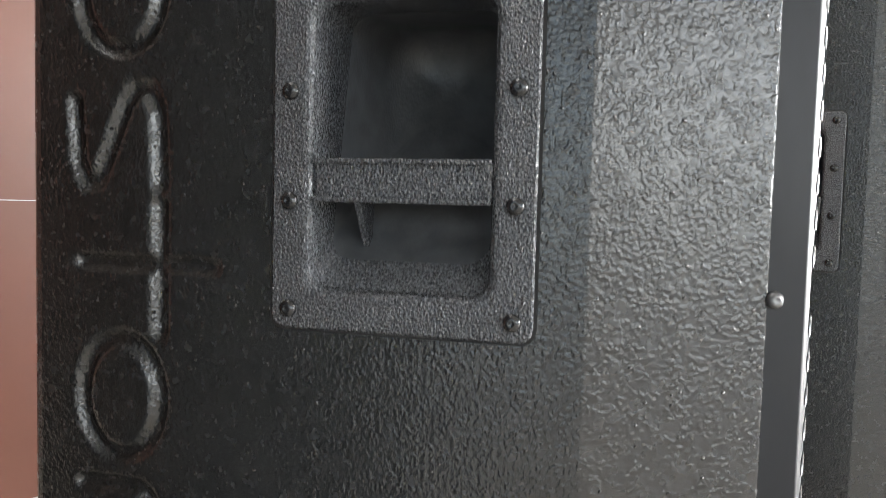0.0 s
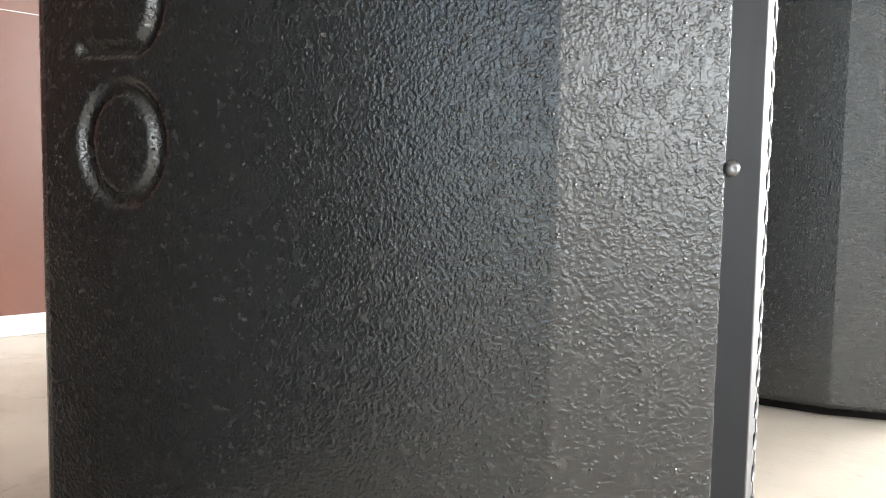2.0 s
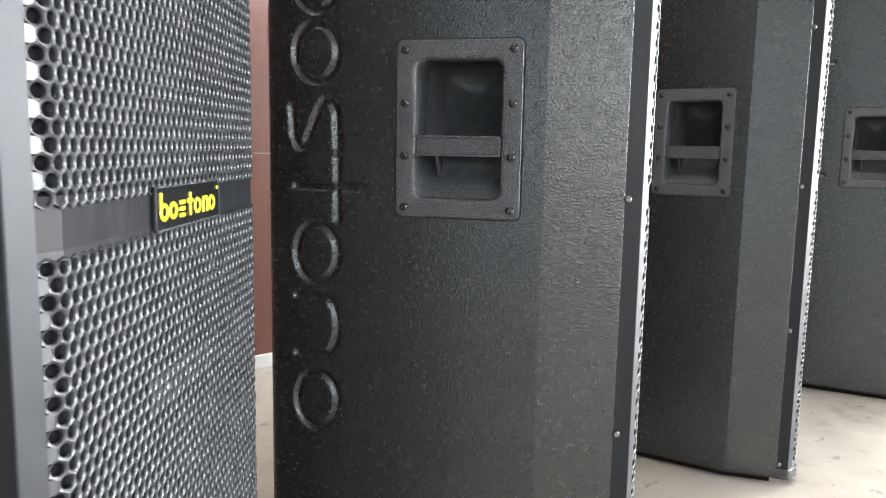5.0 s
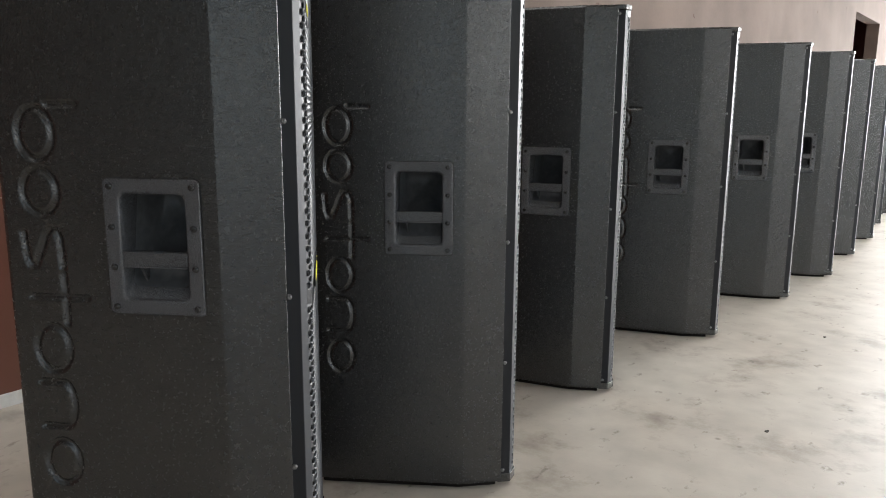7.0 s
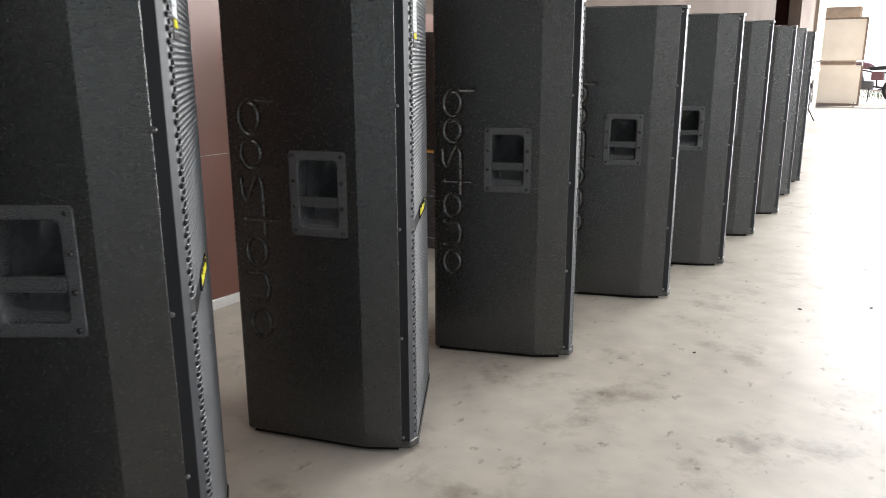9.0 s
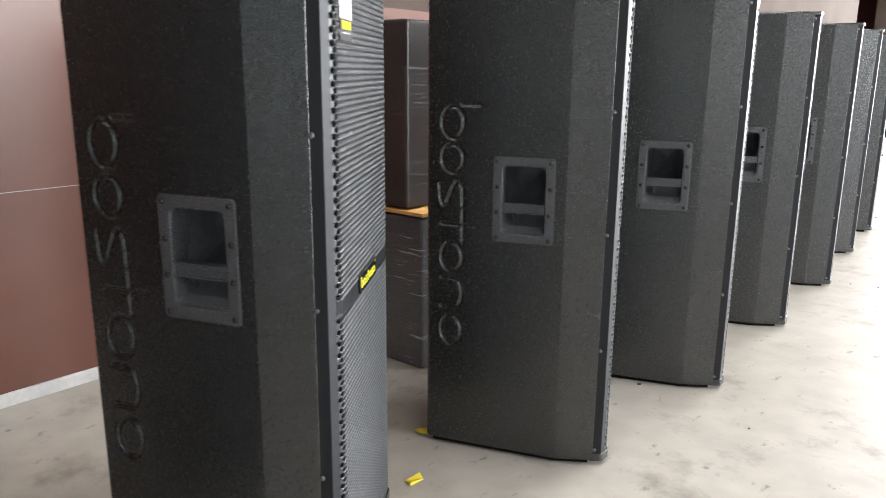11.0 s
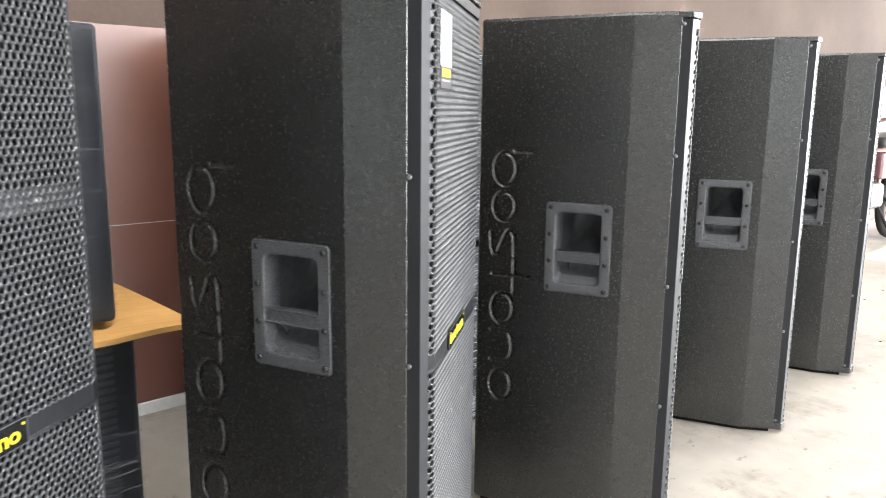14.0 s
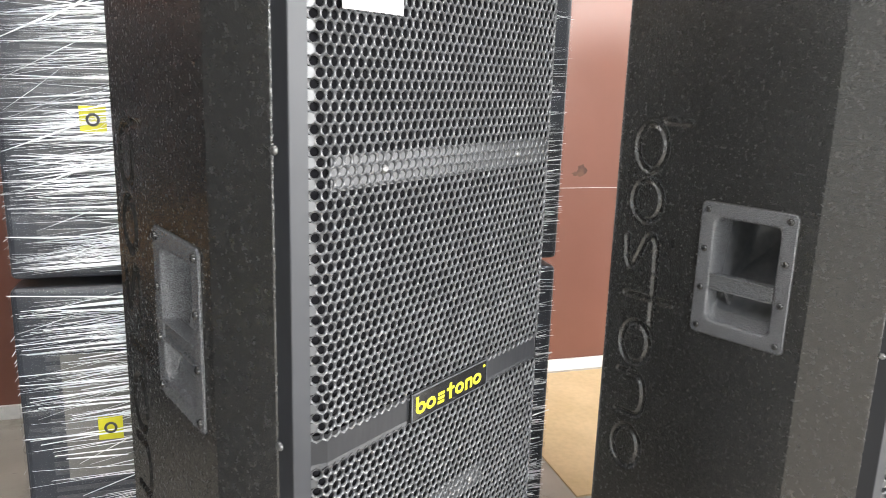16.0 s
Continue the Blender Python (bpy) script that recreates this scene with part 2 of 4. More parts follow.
M_GRASS = material("grass_blades", (0.06, 0.11, 0.02), 0.7, color2=(0.1, 0.17, 0.04), scale=6)
M_DEBRIS = material("dark_floor_debris", (0.03, 0.027, 0.024), 0.8, color2=(0.06, 0.05, 0.04), scale=90)
M_TAPE = material("yellow_tape", (0.75, 0.55, 0.02), 0.4, color2=(0.8, 0.62, 0.06), scale=40)
M_TAPE_CLEAR = material("brown_packing_tape", (0.35, 0.22, 0.1), 0.2, color2=(0.4, 0.26, 0.12), scale=30)
# pale crease colours: the glints of the clear film are put into them
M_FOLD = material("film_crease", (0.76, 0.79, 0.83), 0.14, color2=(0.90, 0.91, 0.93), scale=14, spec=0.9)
M_FOLD_FAINT = material("faint_film_crease_glint", (0.30, 0.31, 0.33), 0.16, color2=(0.50, 0.51, 0.53), scale=9, spec=0.9)
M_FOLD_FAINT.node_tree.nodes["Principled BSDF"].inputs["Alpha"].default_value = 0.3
M_STICKRING = material("black_sticker_ink", (0.03, 0.03, 0.03), 0.5, color2=(0.05, 0.05, 0.05), scale=90)


def floor_material():
    m = material("worn_concrete", (0.375, 0.337, 0.287), 0.5, color2=(0.492, 0.460, 0.407), scale=1.1, detail=8, contrast=(0.3, 0.72), fine=0.1,
                 fine_scale=9, bump=0.25, bump_scale=130, bump_dist=0.0012, bump2=0.22, bump2_scale=6, rough2=0.3)
    nt = m.node_tree
    n, link = nt.nodes, nt.links.new
    b = n["Principled BSDF"]
    src = b.inputs["Base Color"].links[0].from_socket
    co = n.new("ShaderNodeTexCoord")
    # dark smudges and scuffs
    t = n.new("ShaderNodeTexNoise")
    t.inputs["Scale"].default_value, t.inputs["Detail"].default_value, t.inputs["Roughness"].default_value = 3.2, 9, 0.68
    link(co.outputs["Object"], t.inputs["Vector"])
    r = n.new("ShaderNodeValToRGB")
    r.color_ramp.elements[0].position, r.color_ramp.elements[1].position = 0.54, 0.72
    r.color_ramp.elements[0].color, r.color_ramp.elements[1].color = (1, 1, 1, 1), (0.50, 0.45, 0.41, 1)
    link(t.outputs["Fac"], r.inputs["Fac"])
    mul = n.new("ShaderNodeMix")
    mul.data_type, mul.blend_type = "RGBA", "MULTIPLY"
    mul.inputs["Factor"].default_value = 1
    link(src, mul.inputs["A"])
    link(r.outputs["Color"], mul.inputs["B"])
    # pits
    v = n.new("ShaderNodeTexVoronoi")
    v.inputs["Scale"].default_value = 5.5
    link(co.outputs["Object"], v.inputs["Vector"])
    r2 = n.new("ShaderNodeValToRGB")
    r2.color_ramp.elements[0].position, r2.color_ramp.elements[1].position = 0.02, 0.06
    r2.color_ramp.elements[0].color, r2.color_ramp.elements[1].color = (0.35, 0.32, 0.3, 1), (1, 1, 1, 1)
    link(v.outputs["Distance"], r2.inputs["Fac"])
    mul2 = n.new("ShaderNodeMix")
    mul2.data_type, mul2.blend_type = "RGBA", "MULTIPLY"
    mul2.inputs["Factor"].default_value = 0.8
    link(mul.outputs["Result"], mul2.inputs["A"])
    link(r2.outputs["Color"], mul2.inputs["B"])
    # small scuffs and chips, drawn out a little
    mp = n.new("ShaderNodeMapping")
    mp.inputs["Scale"].default_value = (1.0, 0.55, 1.0)
    mp.inputs["Rotation"].default_value = (0, 0, 0.5)
    link(co.outputs["Object"], mp.inputs["Vector"])
    t5 = n.new("ShaderNodeTexNoise")
    t5.inputs["Scale"].default_value, t5.inputs["Detail"].default_value, t5.inputs["Roughness"].default_value = 22, 6, 0.62
    link(mp.outputs[0], t5.inputs["Vector"])
    r5 = n.new("ShaderNodeValToRGB")
    r5.color_ramp.elements[0].position, r5.color_ramp.elements[1].position = 0.62, 0.70
    r5.color_ramp.elements[0].color, r5.color_ramp.elements[1].color = (1, 1, 1, 1), (0.55, 0.53, 0.5, 1)
    link(t5.outputs["Fac"], r5.inputs["Fac"])
    mul3 = n.new("ShaderNodeMix")
    mul3.data_type, mul3.blend_type = "RGBA", "MULTIPLY"
    mul3.inputs["Factor"].default_value = 1
    link(mul2.outputs["Result"], mul3.inputs["A"])
    link(r5.outputs["Color"], mul3.inputs["B"])
    link(mul3.outputs["Result"], b.inputs["Base Color"])
    return m


def wall_material():
    """Cream distemper above, glossy brown enamel below, with brown showing where the cream has flaked."""
    m = material("two_tone_wall_paint", (0.080, 0.058, 0.048), 0.42, color2=(0.112, 0.085, 0.071), scale=1.3, fine=0.05, bump=0.12, bump_scale=35,
                 bump_dist=0.002)
    nt = m.node_tree
    n, link = nt.nodes, nt.links.new
    b = n["Principled BSDF"]
    cream = b.inputs["Base Color"].links[0].from_socket
    co = n.new("ShaderNodeTexCoord")
    sep = n.new("ShaderNodeSeparateXYZ")
    link(co.outputs["Object"], sep.inputs[0])
    t = n.new("ShaderNodeTexNoise")
    t.inputs["Scale"].default_value, t.inputs["Detail"].default_value = 1.4, 5
    link(co.outputs["Object"], t.inputs["Vector"])
    br = n.new("ShaderNodeValToRGB")
    br.color_ramp.elements[0].position, br.color_ramp.elements[1].position = 0.3, 0.7
    br.color_ramp.elements[0].color, br.color_ramp.elements[1].color = (0.135, 0.054, 0.037, 1), (0.185, 0.081, 0.06, 1)
    link(t.outputs["Fac"], br.inputs["Fac"])
    edge = n.new("ShaderNodeMath")
    edge.operation = "MULTIPLY_ADD"
    link(t.outputs["Fac"], edge.inputs[0])
    edge.inputs[1].default_value = 0.03
    edge.inputs[2].default_value = 1.245
    below = n.new("ShaderNodeMath")
    below.operation = "LESS_THAN"
    link(sep.outputs["Z"], below.inputs[0])
    link(edge.outputs[0], below.inputs[1])
    # flaked patches
    f = n.new("ShaderNodeTexNoise")
    f.inputs["Scale"].default_value, f.inputs["Detail"].default_value = 4.0, 4
    link(co.outputs["Object"], f.inputs["Vector"])
    fl = n.new("ShaderNodeMath")
    fl.operation = "GREATER_THAN"
    fl.inputs[1].default_value = 0.715
    link(f.outputs["Fac"], fl.inputs[0])
    flake = n.new("ShaderNodeMix")
    flake.data_type = "RGBA"
    link(fl.outputs[0], flake.inputs["Factor"])
    link(cream, flake.inputs["A"])
    flake.inputs["B"].default_value = (0.045, 0.02, 0.014, 1)
    mix = n.new("ShaderNodeMix")
    mix.data_type = "RGBA"
    link(below.outputs[0], mix.inputs["Factor"])
    link(flake.outputs["Result"], mix.inputs["A"])
    link(br.outputs["Color"], mix.inputs["B"])
    link(mix.outputs["Result"], b.inputs["Base Color"])
    sp = n.new("ShaderNodeMapRange")
    sp.inputs["To Min"].default_value, sp.inputs["To Max"].default_value = 0.15, 0.36
    link(below.outputs[0], sp.inputs["Value"])
    link(sp.outputs[0], b.inputs["Specular IOR Level"])
    ro = n.new("ShaderNodeMapRange")
    ro.inputs["To Min"].default_value, ro.inputs["To Max"].default_value = 0.85, 0.30
    link(below.outputs[0], ro.inputs["Value"])
    link(ro.outputs[0], b.inputs["Roughness"])
    return m


def film_material(name, density):
    """Clear stretch film: mostly see-through, with milky streaks where it is gathered."""
    m = bpy.data.materials.new(name)
    m.use_nodes = True
    nt = m.node_tree
    n, link = nt.nodes, nt.links.new
    b = n["Principled BSDF"]
    b.inputs["Base Color"].default_value = (0.7, 0.73, 0.78, 1)
    b.inputs["Roughness"].default_value = 0.2
    co = n.new("ShaderNodeTexCoord")
    mp = n.new("ShaderNodeMapping")
    mp.inputs["Scale"].default_value = (2.0, 2.0, 45.0)
    mp.inputs["Rotation"].default_value = (0.09, 0.05, 0)
    link(co.outputs["Object"], mp.inputs["Vector"])
    t = n.new("ShaderNodeTexNoise")
    t.inputs["Scale"].default_value, t.inputs["Detail"].default_value, t.inputs["Roughness"].default_value = 2.0, 6, 0.65
    link(mp.outputs[0], t.inputs["Vector"])
    r = n.new("ShaderNodeValToRGB")
    r.color_ramp.elements[0].position, r.color_ramp.elements[1].position = 0.55, 0.85
    r.color_ramp.elements[0].color, r.color_ramp.elements[1].color = (density * 0.12,) * 3 + (1,), (min(1, density * 2.0),) * 3 + (1,)
    link(t.outputs["Fac"], r.inputs["Fac"])
    link(r.outputs["Color"], b.inputs["Alpha"])
    bp = n.new("ShaderNodeBump")
    bp.inputs["Strength"].default_value, bp.inputs["Distance"].default_value = 0.7, 0.006
    link(t.outputs["Fac"], bp.inputs["Height"])
    link(bp.outputs[0], b.inputs["Normal"])
    return m


M_FLOOR, M_WALL = floor_material(), wall_material()
M_FILM, M_FILM_THIN = film_material("stretch_film", 0.2), film_material("thin_stretch_film", 0.22)
M_FILM_HAZY = film_material("hazy_stretch_film", 0.9)


# ---------------------------------------------------------------- mesh helpers
def link_mesh(name, me, mat, parent=None, label="", smooth=False):
    me.materials.append(mat)
    if smooth:
        me.polygons.foreach_set("use_smooth", [True] * len(me.polygons))
    ob = new(name, me)
    if parent is not None:
        ob.parent = parent
    if label:
        ob["label"] = label
    return ob


def part(name, bm, mat, parent=None, label="", smooth=False):
    me = bpy.data.meshes.new(name)
    bm.normal_update()
    bm.to_mesh(me)
    bm.free()
    return link_mesh(name, me, mat, parent, label, smooth)


def from_lists(name, verts, faces, mat, parent=None, label="", smooth=False):
    me = bpy.data.meshes.new(name)
    me.from_pydata(verts, [], faces)
    me.update()
    return link_mesh(name, me, mat, parent, label, smooth)


def add_box(bm, x0, x1, y0, y1, z0, z1, bevel=0.0, seg=2, m=None):
    r = bmesh.ops.create_cube(bm, size=1.0)
    vs = r["verts"]
    bmesh.ops.scale(bm, vec=(x1 - x0, y1 - y0, z1 - z0), verts=vs)
    bmesh.ops.translate(bm, vec=((x0 + x1) / 2, (y0 + y1) / 2, (z0 + z1) / 2), verts=vs)
    if bevel:
        es = list({e for v in vs for e in v.link_edges})
        out = bmesh.ops.bevel(bm, geom=es, offset=bevel, segments=seg, affect="EDGES", profile=0.5)
        vs = list({v for f in out["faces"] for v in f.verts} | {v for v in vs if v.is_valid})
    if m is not None:
        bmesh.ops.transform(bm, matrix=m, verts=vs)
    return vs


def box(x0, x1, y0, y1, z0, z1, bevel=0.0, seg=2):
    bm = bmesh.new()
    add_box(bm, x0, x1, y0, y1, z0, z1, bevel, seg)
    return bm


def add_tube(bm, a, b, r, seg=10, r2=None):
    a, b = Vector(a), Vector(b)
    d = b - a
    m = Matrix.Translation((a + b) / 2) @ d.to_track_quat("Z", "Y").to_matrix().to_4x4()
    bmesh.ops.create_cone(bm, cap_ends=True, segments=seg, radius1=r, radius2=r if r2 is None else r2, depth=d.length, matrix=m)


def add_ring(bm, center, major, minor, axis, seg=32, ring=8):
    """A torus round axis ('x' or 'y')."""
    cx, cy, cz = center
    vs = []
    for i in range(seg):
        a = 2 * math.pi * i / seg
        row = []
        for j in range(ring):
            b = 2 * math.pi * j / ring
            rr, h = major + minor * math.cos(b), minor * math.sin(b)
            p = (h, rr * math.cos(a), rr * math.sin(a)) if axis == "x" else (rr * math.cos(a), h, rr * math.sin(a))
            row.append(bm.verts.new((cx + p[0], cy + p[1], cz + p[2])))
        vs.append(row)
    for i in range(seg):
        for j in range(ring):
            bm.faces.new((vs[i][j], vs[(i + 1) % seg][j], vs[(i + 1) % seg][(j + 1) % ring], vs[i][(j + 1) % ring]))


def thing(name, m, label, category, group=""):
    e = new(name)
    e.matrix_world = m
    return tagged(e, label, category, group)


# ---------------------------------------------------------------- the shed
WX = -1.270                       # face of the long wall
EX = 10.5                         # and of the open side across the shed
ground = part("floor", box(-60, 60, -40, 120, -0.3, 0.0), M_FLOOR)
tagged(ground, "pale worn concrete floor with scuffs and dark specks", "floor", kind="structure")


def structure(name, bm, mat, label, category):
    return tagged(part(name, bm, mat), label, category, kind="structure")


DOOR0, DOOR1, DOORH = 10.42, 12.54, 2.40
bm = box(WX - 0.2, WX, -8.0, DOOR0, 0, 3.7)
add_box(bm, WX - 0.2, WX, DOOR0, DOOR1, DOORH, 3.7)
add_box(bm, WX - 0.2, WX, DOOR1, 14.0, 0, 3.7)
structure("wall_west", bm, M_WALL, "long wall, glossy brown enamel below and flaking cream paint above", "wall")
structure("baseboard", box(WX + 0.001, WX + 0.014, -8.0, DOOR0, 0.0, 0.042, 0.003), M_SKIRT, "low white painted skirting along the brown wall", "skirting")
structure("trim", box(WX + 0.0003, WX + 0.0013, -8.0, DOOR0, 0.6417, 0.6430), M_SKIRT, "thin pale joint line across the brown wall", "trim")
M_RUST = material("brown_stain", (0.06, 0.025, 0.016), 0.7, color2=(0.11, 0.05, 0.032), scale=40)
M_FLOORMARK = material("pale_yellow_floor_patch", (0.52, 0.46, 0.27), 0.5, color2=(0.56, 0.50, 0.36), scale=5, fine=0.15)


def blot(y, z, ry, rz, rnd, verts, faces):
    """An uneven thin patch on the long wall."""
    s, k = len(verts), 14
    verts.append((WX + 0.0011, y, z))
    for i in range(k):
        a, r = 2 * math.pi * i / k, rnd.uniform(0.6, 1.15)
        verts.append((WX + 0.0006, y + ry * r * math.cos(a), z + rz * r * math.sin(a)))
    for i in range(k):
        faces.append((s, s + 1 + i, s + 1 + (i + 1) % k))


rng = random.Random(21)
verts, faces = [], []
for y, z, ry, rz in ((5.70, 1.50, 0.035, 0.045), (5.79, 1.48, 0.03, 0.02), (5.89, 1.555, 0.03, 0.018), (5.95, 1.50, 0.05, 0.022), (6.04, 1.505, 0.035, 0.018),
                     (6.10, 1.518, 0.012, 0.01), (5.74, 1.57, 0.012, 0.02), (5.80, 1.61, 0.05, 0.03), (4.297, 0.700, 0.022, 0.020), (4.275, 0.690, 0.012, 0.008)):
    blot(y, z, ry, rz, rng, verts, faces)
tagged(from_lists("wall_stains", verts, faces, M_RUST), "brown stains and flaked patches on the painted wall", "stain", kind="structure")
# uneven oval patch of pale yellow just above the floor
verts, faces = [(-0.15, 8.25, 0.0012)], []
for i in range(22):
    a, r = 2 * math.pi * i / 22, rng.uniform(0.75, 1.1)
    verts.append((-0.15 + 0.24 * r * math.cos(a), 8.25 + 0.8 * r * math.sin(a), 0.0006))
for i in range(22):
    faces.append((0, 1 + i, 1 + (i + 1) % 22))
tagged(from_lists("floor_mark", verts, faces, M_FLOORMARK), "pale yellow patch on the concrete", "floor mark", kind="structure")
# unseen roof hole added so that sun falls on the far floor
SKY_X, SKY_Y = (0.75, 2.05), (9.35, 11.2)
LIGHT_X, LIGHT_Y = (0.2, 1.3), (0.2, 7.1)   # roof openings added for the two overhead fill lamps
END_X, END_Y = (-0.87, 0.17), (-4.1, -0.5)
# unseen ceiling added to close the shed; its grey sets the bounced light
bm = box(WX - 0.2, EX, -8.0, END_Y[0], 3.7, 3.85)
add_box(bm, WX - 0.2, END_X[0], *END_Y, 3.7, 3.85)
add_box(bm, END_X[1], EX, *END_Y, 3.7, 3.85)
add_box(bm, WX - 0.2, EX, END_Y[1], LIGHT_Y[0], 3.7, 3.85)
add_box(bm, WX - 0.2, LIGHT_X[0], LIGHT_Y[0], LIGHT_Y[1], 3.7, 3.85)
add_box(bm, LIGHT_X[1], EX, LIGHT_Y[0], LIGHT_Y[1], 3.7, 3.85)
add_box(bm, WX - 0.2, EX, LIGHT_Y[1], SKY_Y[0], 3.7, 3.85)
add_box(bm, WX - 0.2, SKY_X[0], SKY_Y[0], SKY_Y[1], 3.7, 3.85)
add_box(bm, SKY_X[1], EX, SKY_Y[0], SKY_Y[1], 3.7, 3.85)
add_box(bm, WX - 0.2, EX, SKY_Y[1], 14.2, 3.7, 3.85)
structure("ceiling", bm, M_SOFFIT, "unseen grey ceiling, added to close the shed", "ceiling")
# unseen sheets added above the fill lamps to keep the sun out
M_SHEET = material("milky_fill_sheet", (0.75, 0.76, 0.74), 0.9, color2=(0.82, 0.82, 0.8), scale=2)
M_SHEET.node_tree.nodes["Principled BSDF"].inputs["Transmission Weight"].default_value = 0.6
structure("roof_light", box(*LIGHT_X, *LIGHT_Y, 3.79, 3.80), M_SHEET, "unseen milky sheet above the added roof fill lamp", "roof light")
structure("roof_light_end", box(*END_X, *END_Y, 3.79, 3.80), M_SHEET, "unseen short milky sheet above the added end fill lamp", "roof light")
# unseen south wall added, kept dark so little of it reflects in the cabinets
bm = box(WX - 0.2, 2.2, -8.2, -8.0, 0, 3.7)
add_box(bm, 2.2, 6.6, -8.2, -8.0, 2.6, 3.7)
add_box(bm, 6.6, EX, -8.2, -8.0, 0, 3.7)
structure("wall_south", bm, M_SHEDWALL, "unseen dark grey end wall with a wide opening, added to close the shed", "wall")
# unseen side wall added round the opening for the side lamps
bm = box(EX, EX + 0.2, -8.2, 14.2, 3.5, 3.85)
add_box(bm, EX, EX + 0.2, -7.8, 12.0, 0, 0.75)
add_box(bm, EX, EX + 0.2, -8.2, -7.8, 0, 3.5)
add_box(bm, EX, EX + 0.2, 12.0, 14.2, 0, 3.5)
structure("wall_east", bm, M_SHEDWALL, "unseen dark grey side wall with a long opening, added to close the shed", "wall")
# back room behind the doorway
bm = box(WX - 3.2, WX - 3.0, DOOR0 - 1.2, DOOR1 + 1.2, 0, 2.9)
add_box(bm, WX - 3.0, WX - 0.2, DOOR0 - 1.2, DOOR0 - 1.0, 0, 2.9)
add_box(bm, WX - 3.0, WX - 0.2, DOOR1 + 1.0, DOOR1 + 1.2, 0, 2.9)
add_box(bm, WX - 3.2, WX - 0.2, DOOR0 - 1.2, DOOR1 + 1.2, 2.9, 3.0)
structure("wall_back_room", bm, M_DOOR, "dark maroon painted inner room behind the doorway", "wall")
# pillar and block beyond the doorway
structure("pillar", box(WX - 0.35, WX + 0.06, 14.0, 14.85, 0, 3.7, 0.01), M_PILLAR, "cream plastered gate pillar", "pillar")
M_LINTEL = material("faded_yellow_beam_paint", (0.4, 0.37, 0.06), 0.5, color2=(0.48, 0.45, 0.12), scale=6, fine=0.06)
structure("lintel", box(-2.6, 4.5, 17.66, 17.82, 2.40, 2.57, 0.008), M_LINTEL, "faded yellow painted beam above the yard gate", "beam")
structure("eaves", box(-2.6, 4.5, 17.62, 18.1, 2.64, 2.76, 0.008), M_TAN, "dull brown eaves board above the yard gate", "eaves")
structure("post", box(4.3, 4.5, 17.64, 17.84, 0, 2.40, 0.008), M_LINTEL, "faded yellow gate post", "post")
structure("block_wall", box(-2.6, -0.86, 17.3, 17.6, 0, 2.16, 0.01), M_TAN, "brown block wall stub beyond the gate", "wall")


# ---------------------------------------------------------------- speaker cabinets
# Plan of a cabinet: x along the near side panel, y across; the front is square to the bevelled cheeks.
TURN = 15.8                      # the front's turn against the side panel
F0 = Vector((0.2262, 0.0345, 0))  # near edge of the grille's face
FE, FF = Vector((math.cos(radians(TURN)), math.sin(radians(TURN)), 0)), Vector((-math.sin(radians(TURN)), math.cos(radians(TURN)), 0))
FRONT = Matrix.Translation(F0) @ Matrix.Rotation(radians(TURN), 4, "Z")
X_BACK, X_EDGE = -0.2525, 0.1055
WIDE, SIDE, CHEEK = 0.474, 0.358, 0.1253
Z0, Z1 = 0.0115, 1.2203
HZ = 0.6916                      # handle centre
BADGE_Z, BADGE_Y = 0.6160, 0.237


def rounded_outline(inset=0.0):
    """Plan with rounded corners, counter-clockwise from the near back corner."""
    far_edge = F0 + FF * WIDE - FE * CHEEK
    c, s = math.cos(radians(TURN)), math.sin(radians(TURN))
    far_back = far_edge - SIDE * (c * FE + s * FF)
    raw = [((X_BACK, 0), 0.010), ((X_EDGE, 0), 0.004), (tuple((F0 - FE * 0.027)[:2]), 0.002), (tuple((F0 - FE * 0.027 + FF * WIDE)[:2]), 0.002),
           (tuple(far_edge[:2]), 0.004), (tuple(far_back[:2]), 0.010)]
    n = len(raw)
    pts = []
    for i, (p, r) in enumerate(raw):
        p, q0, q1 = Vector(p), Vector(raw[i - 1][0]), Vector(raw[(i + 1) % n][0])
        u, v = (q0 - p).normalized(), (q1 - p).normalized()
        half = u.angle(v) / 2
        center = p + (u + v).normalized() * (r / math.sin(half))
        a = center + (p + u * (r / math.tan(half)) - center)
        b = p + v * (r / math.tan(half))
        for k in range(4):
            w = (a.lerp(b, k / 3) - center).normalized()
            pts.append(tuple(center + w * (r - inset)))
    return pts


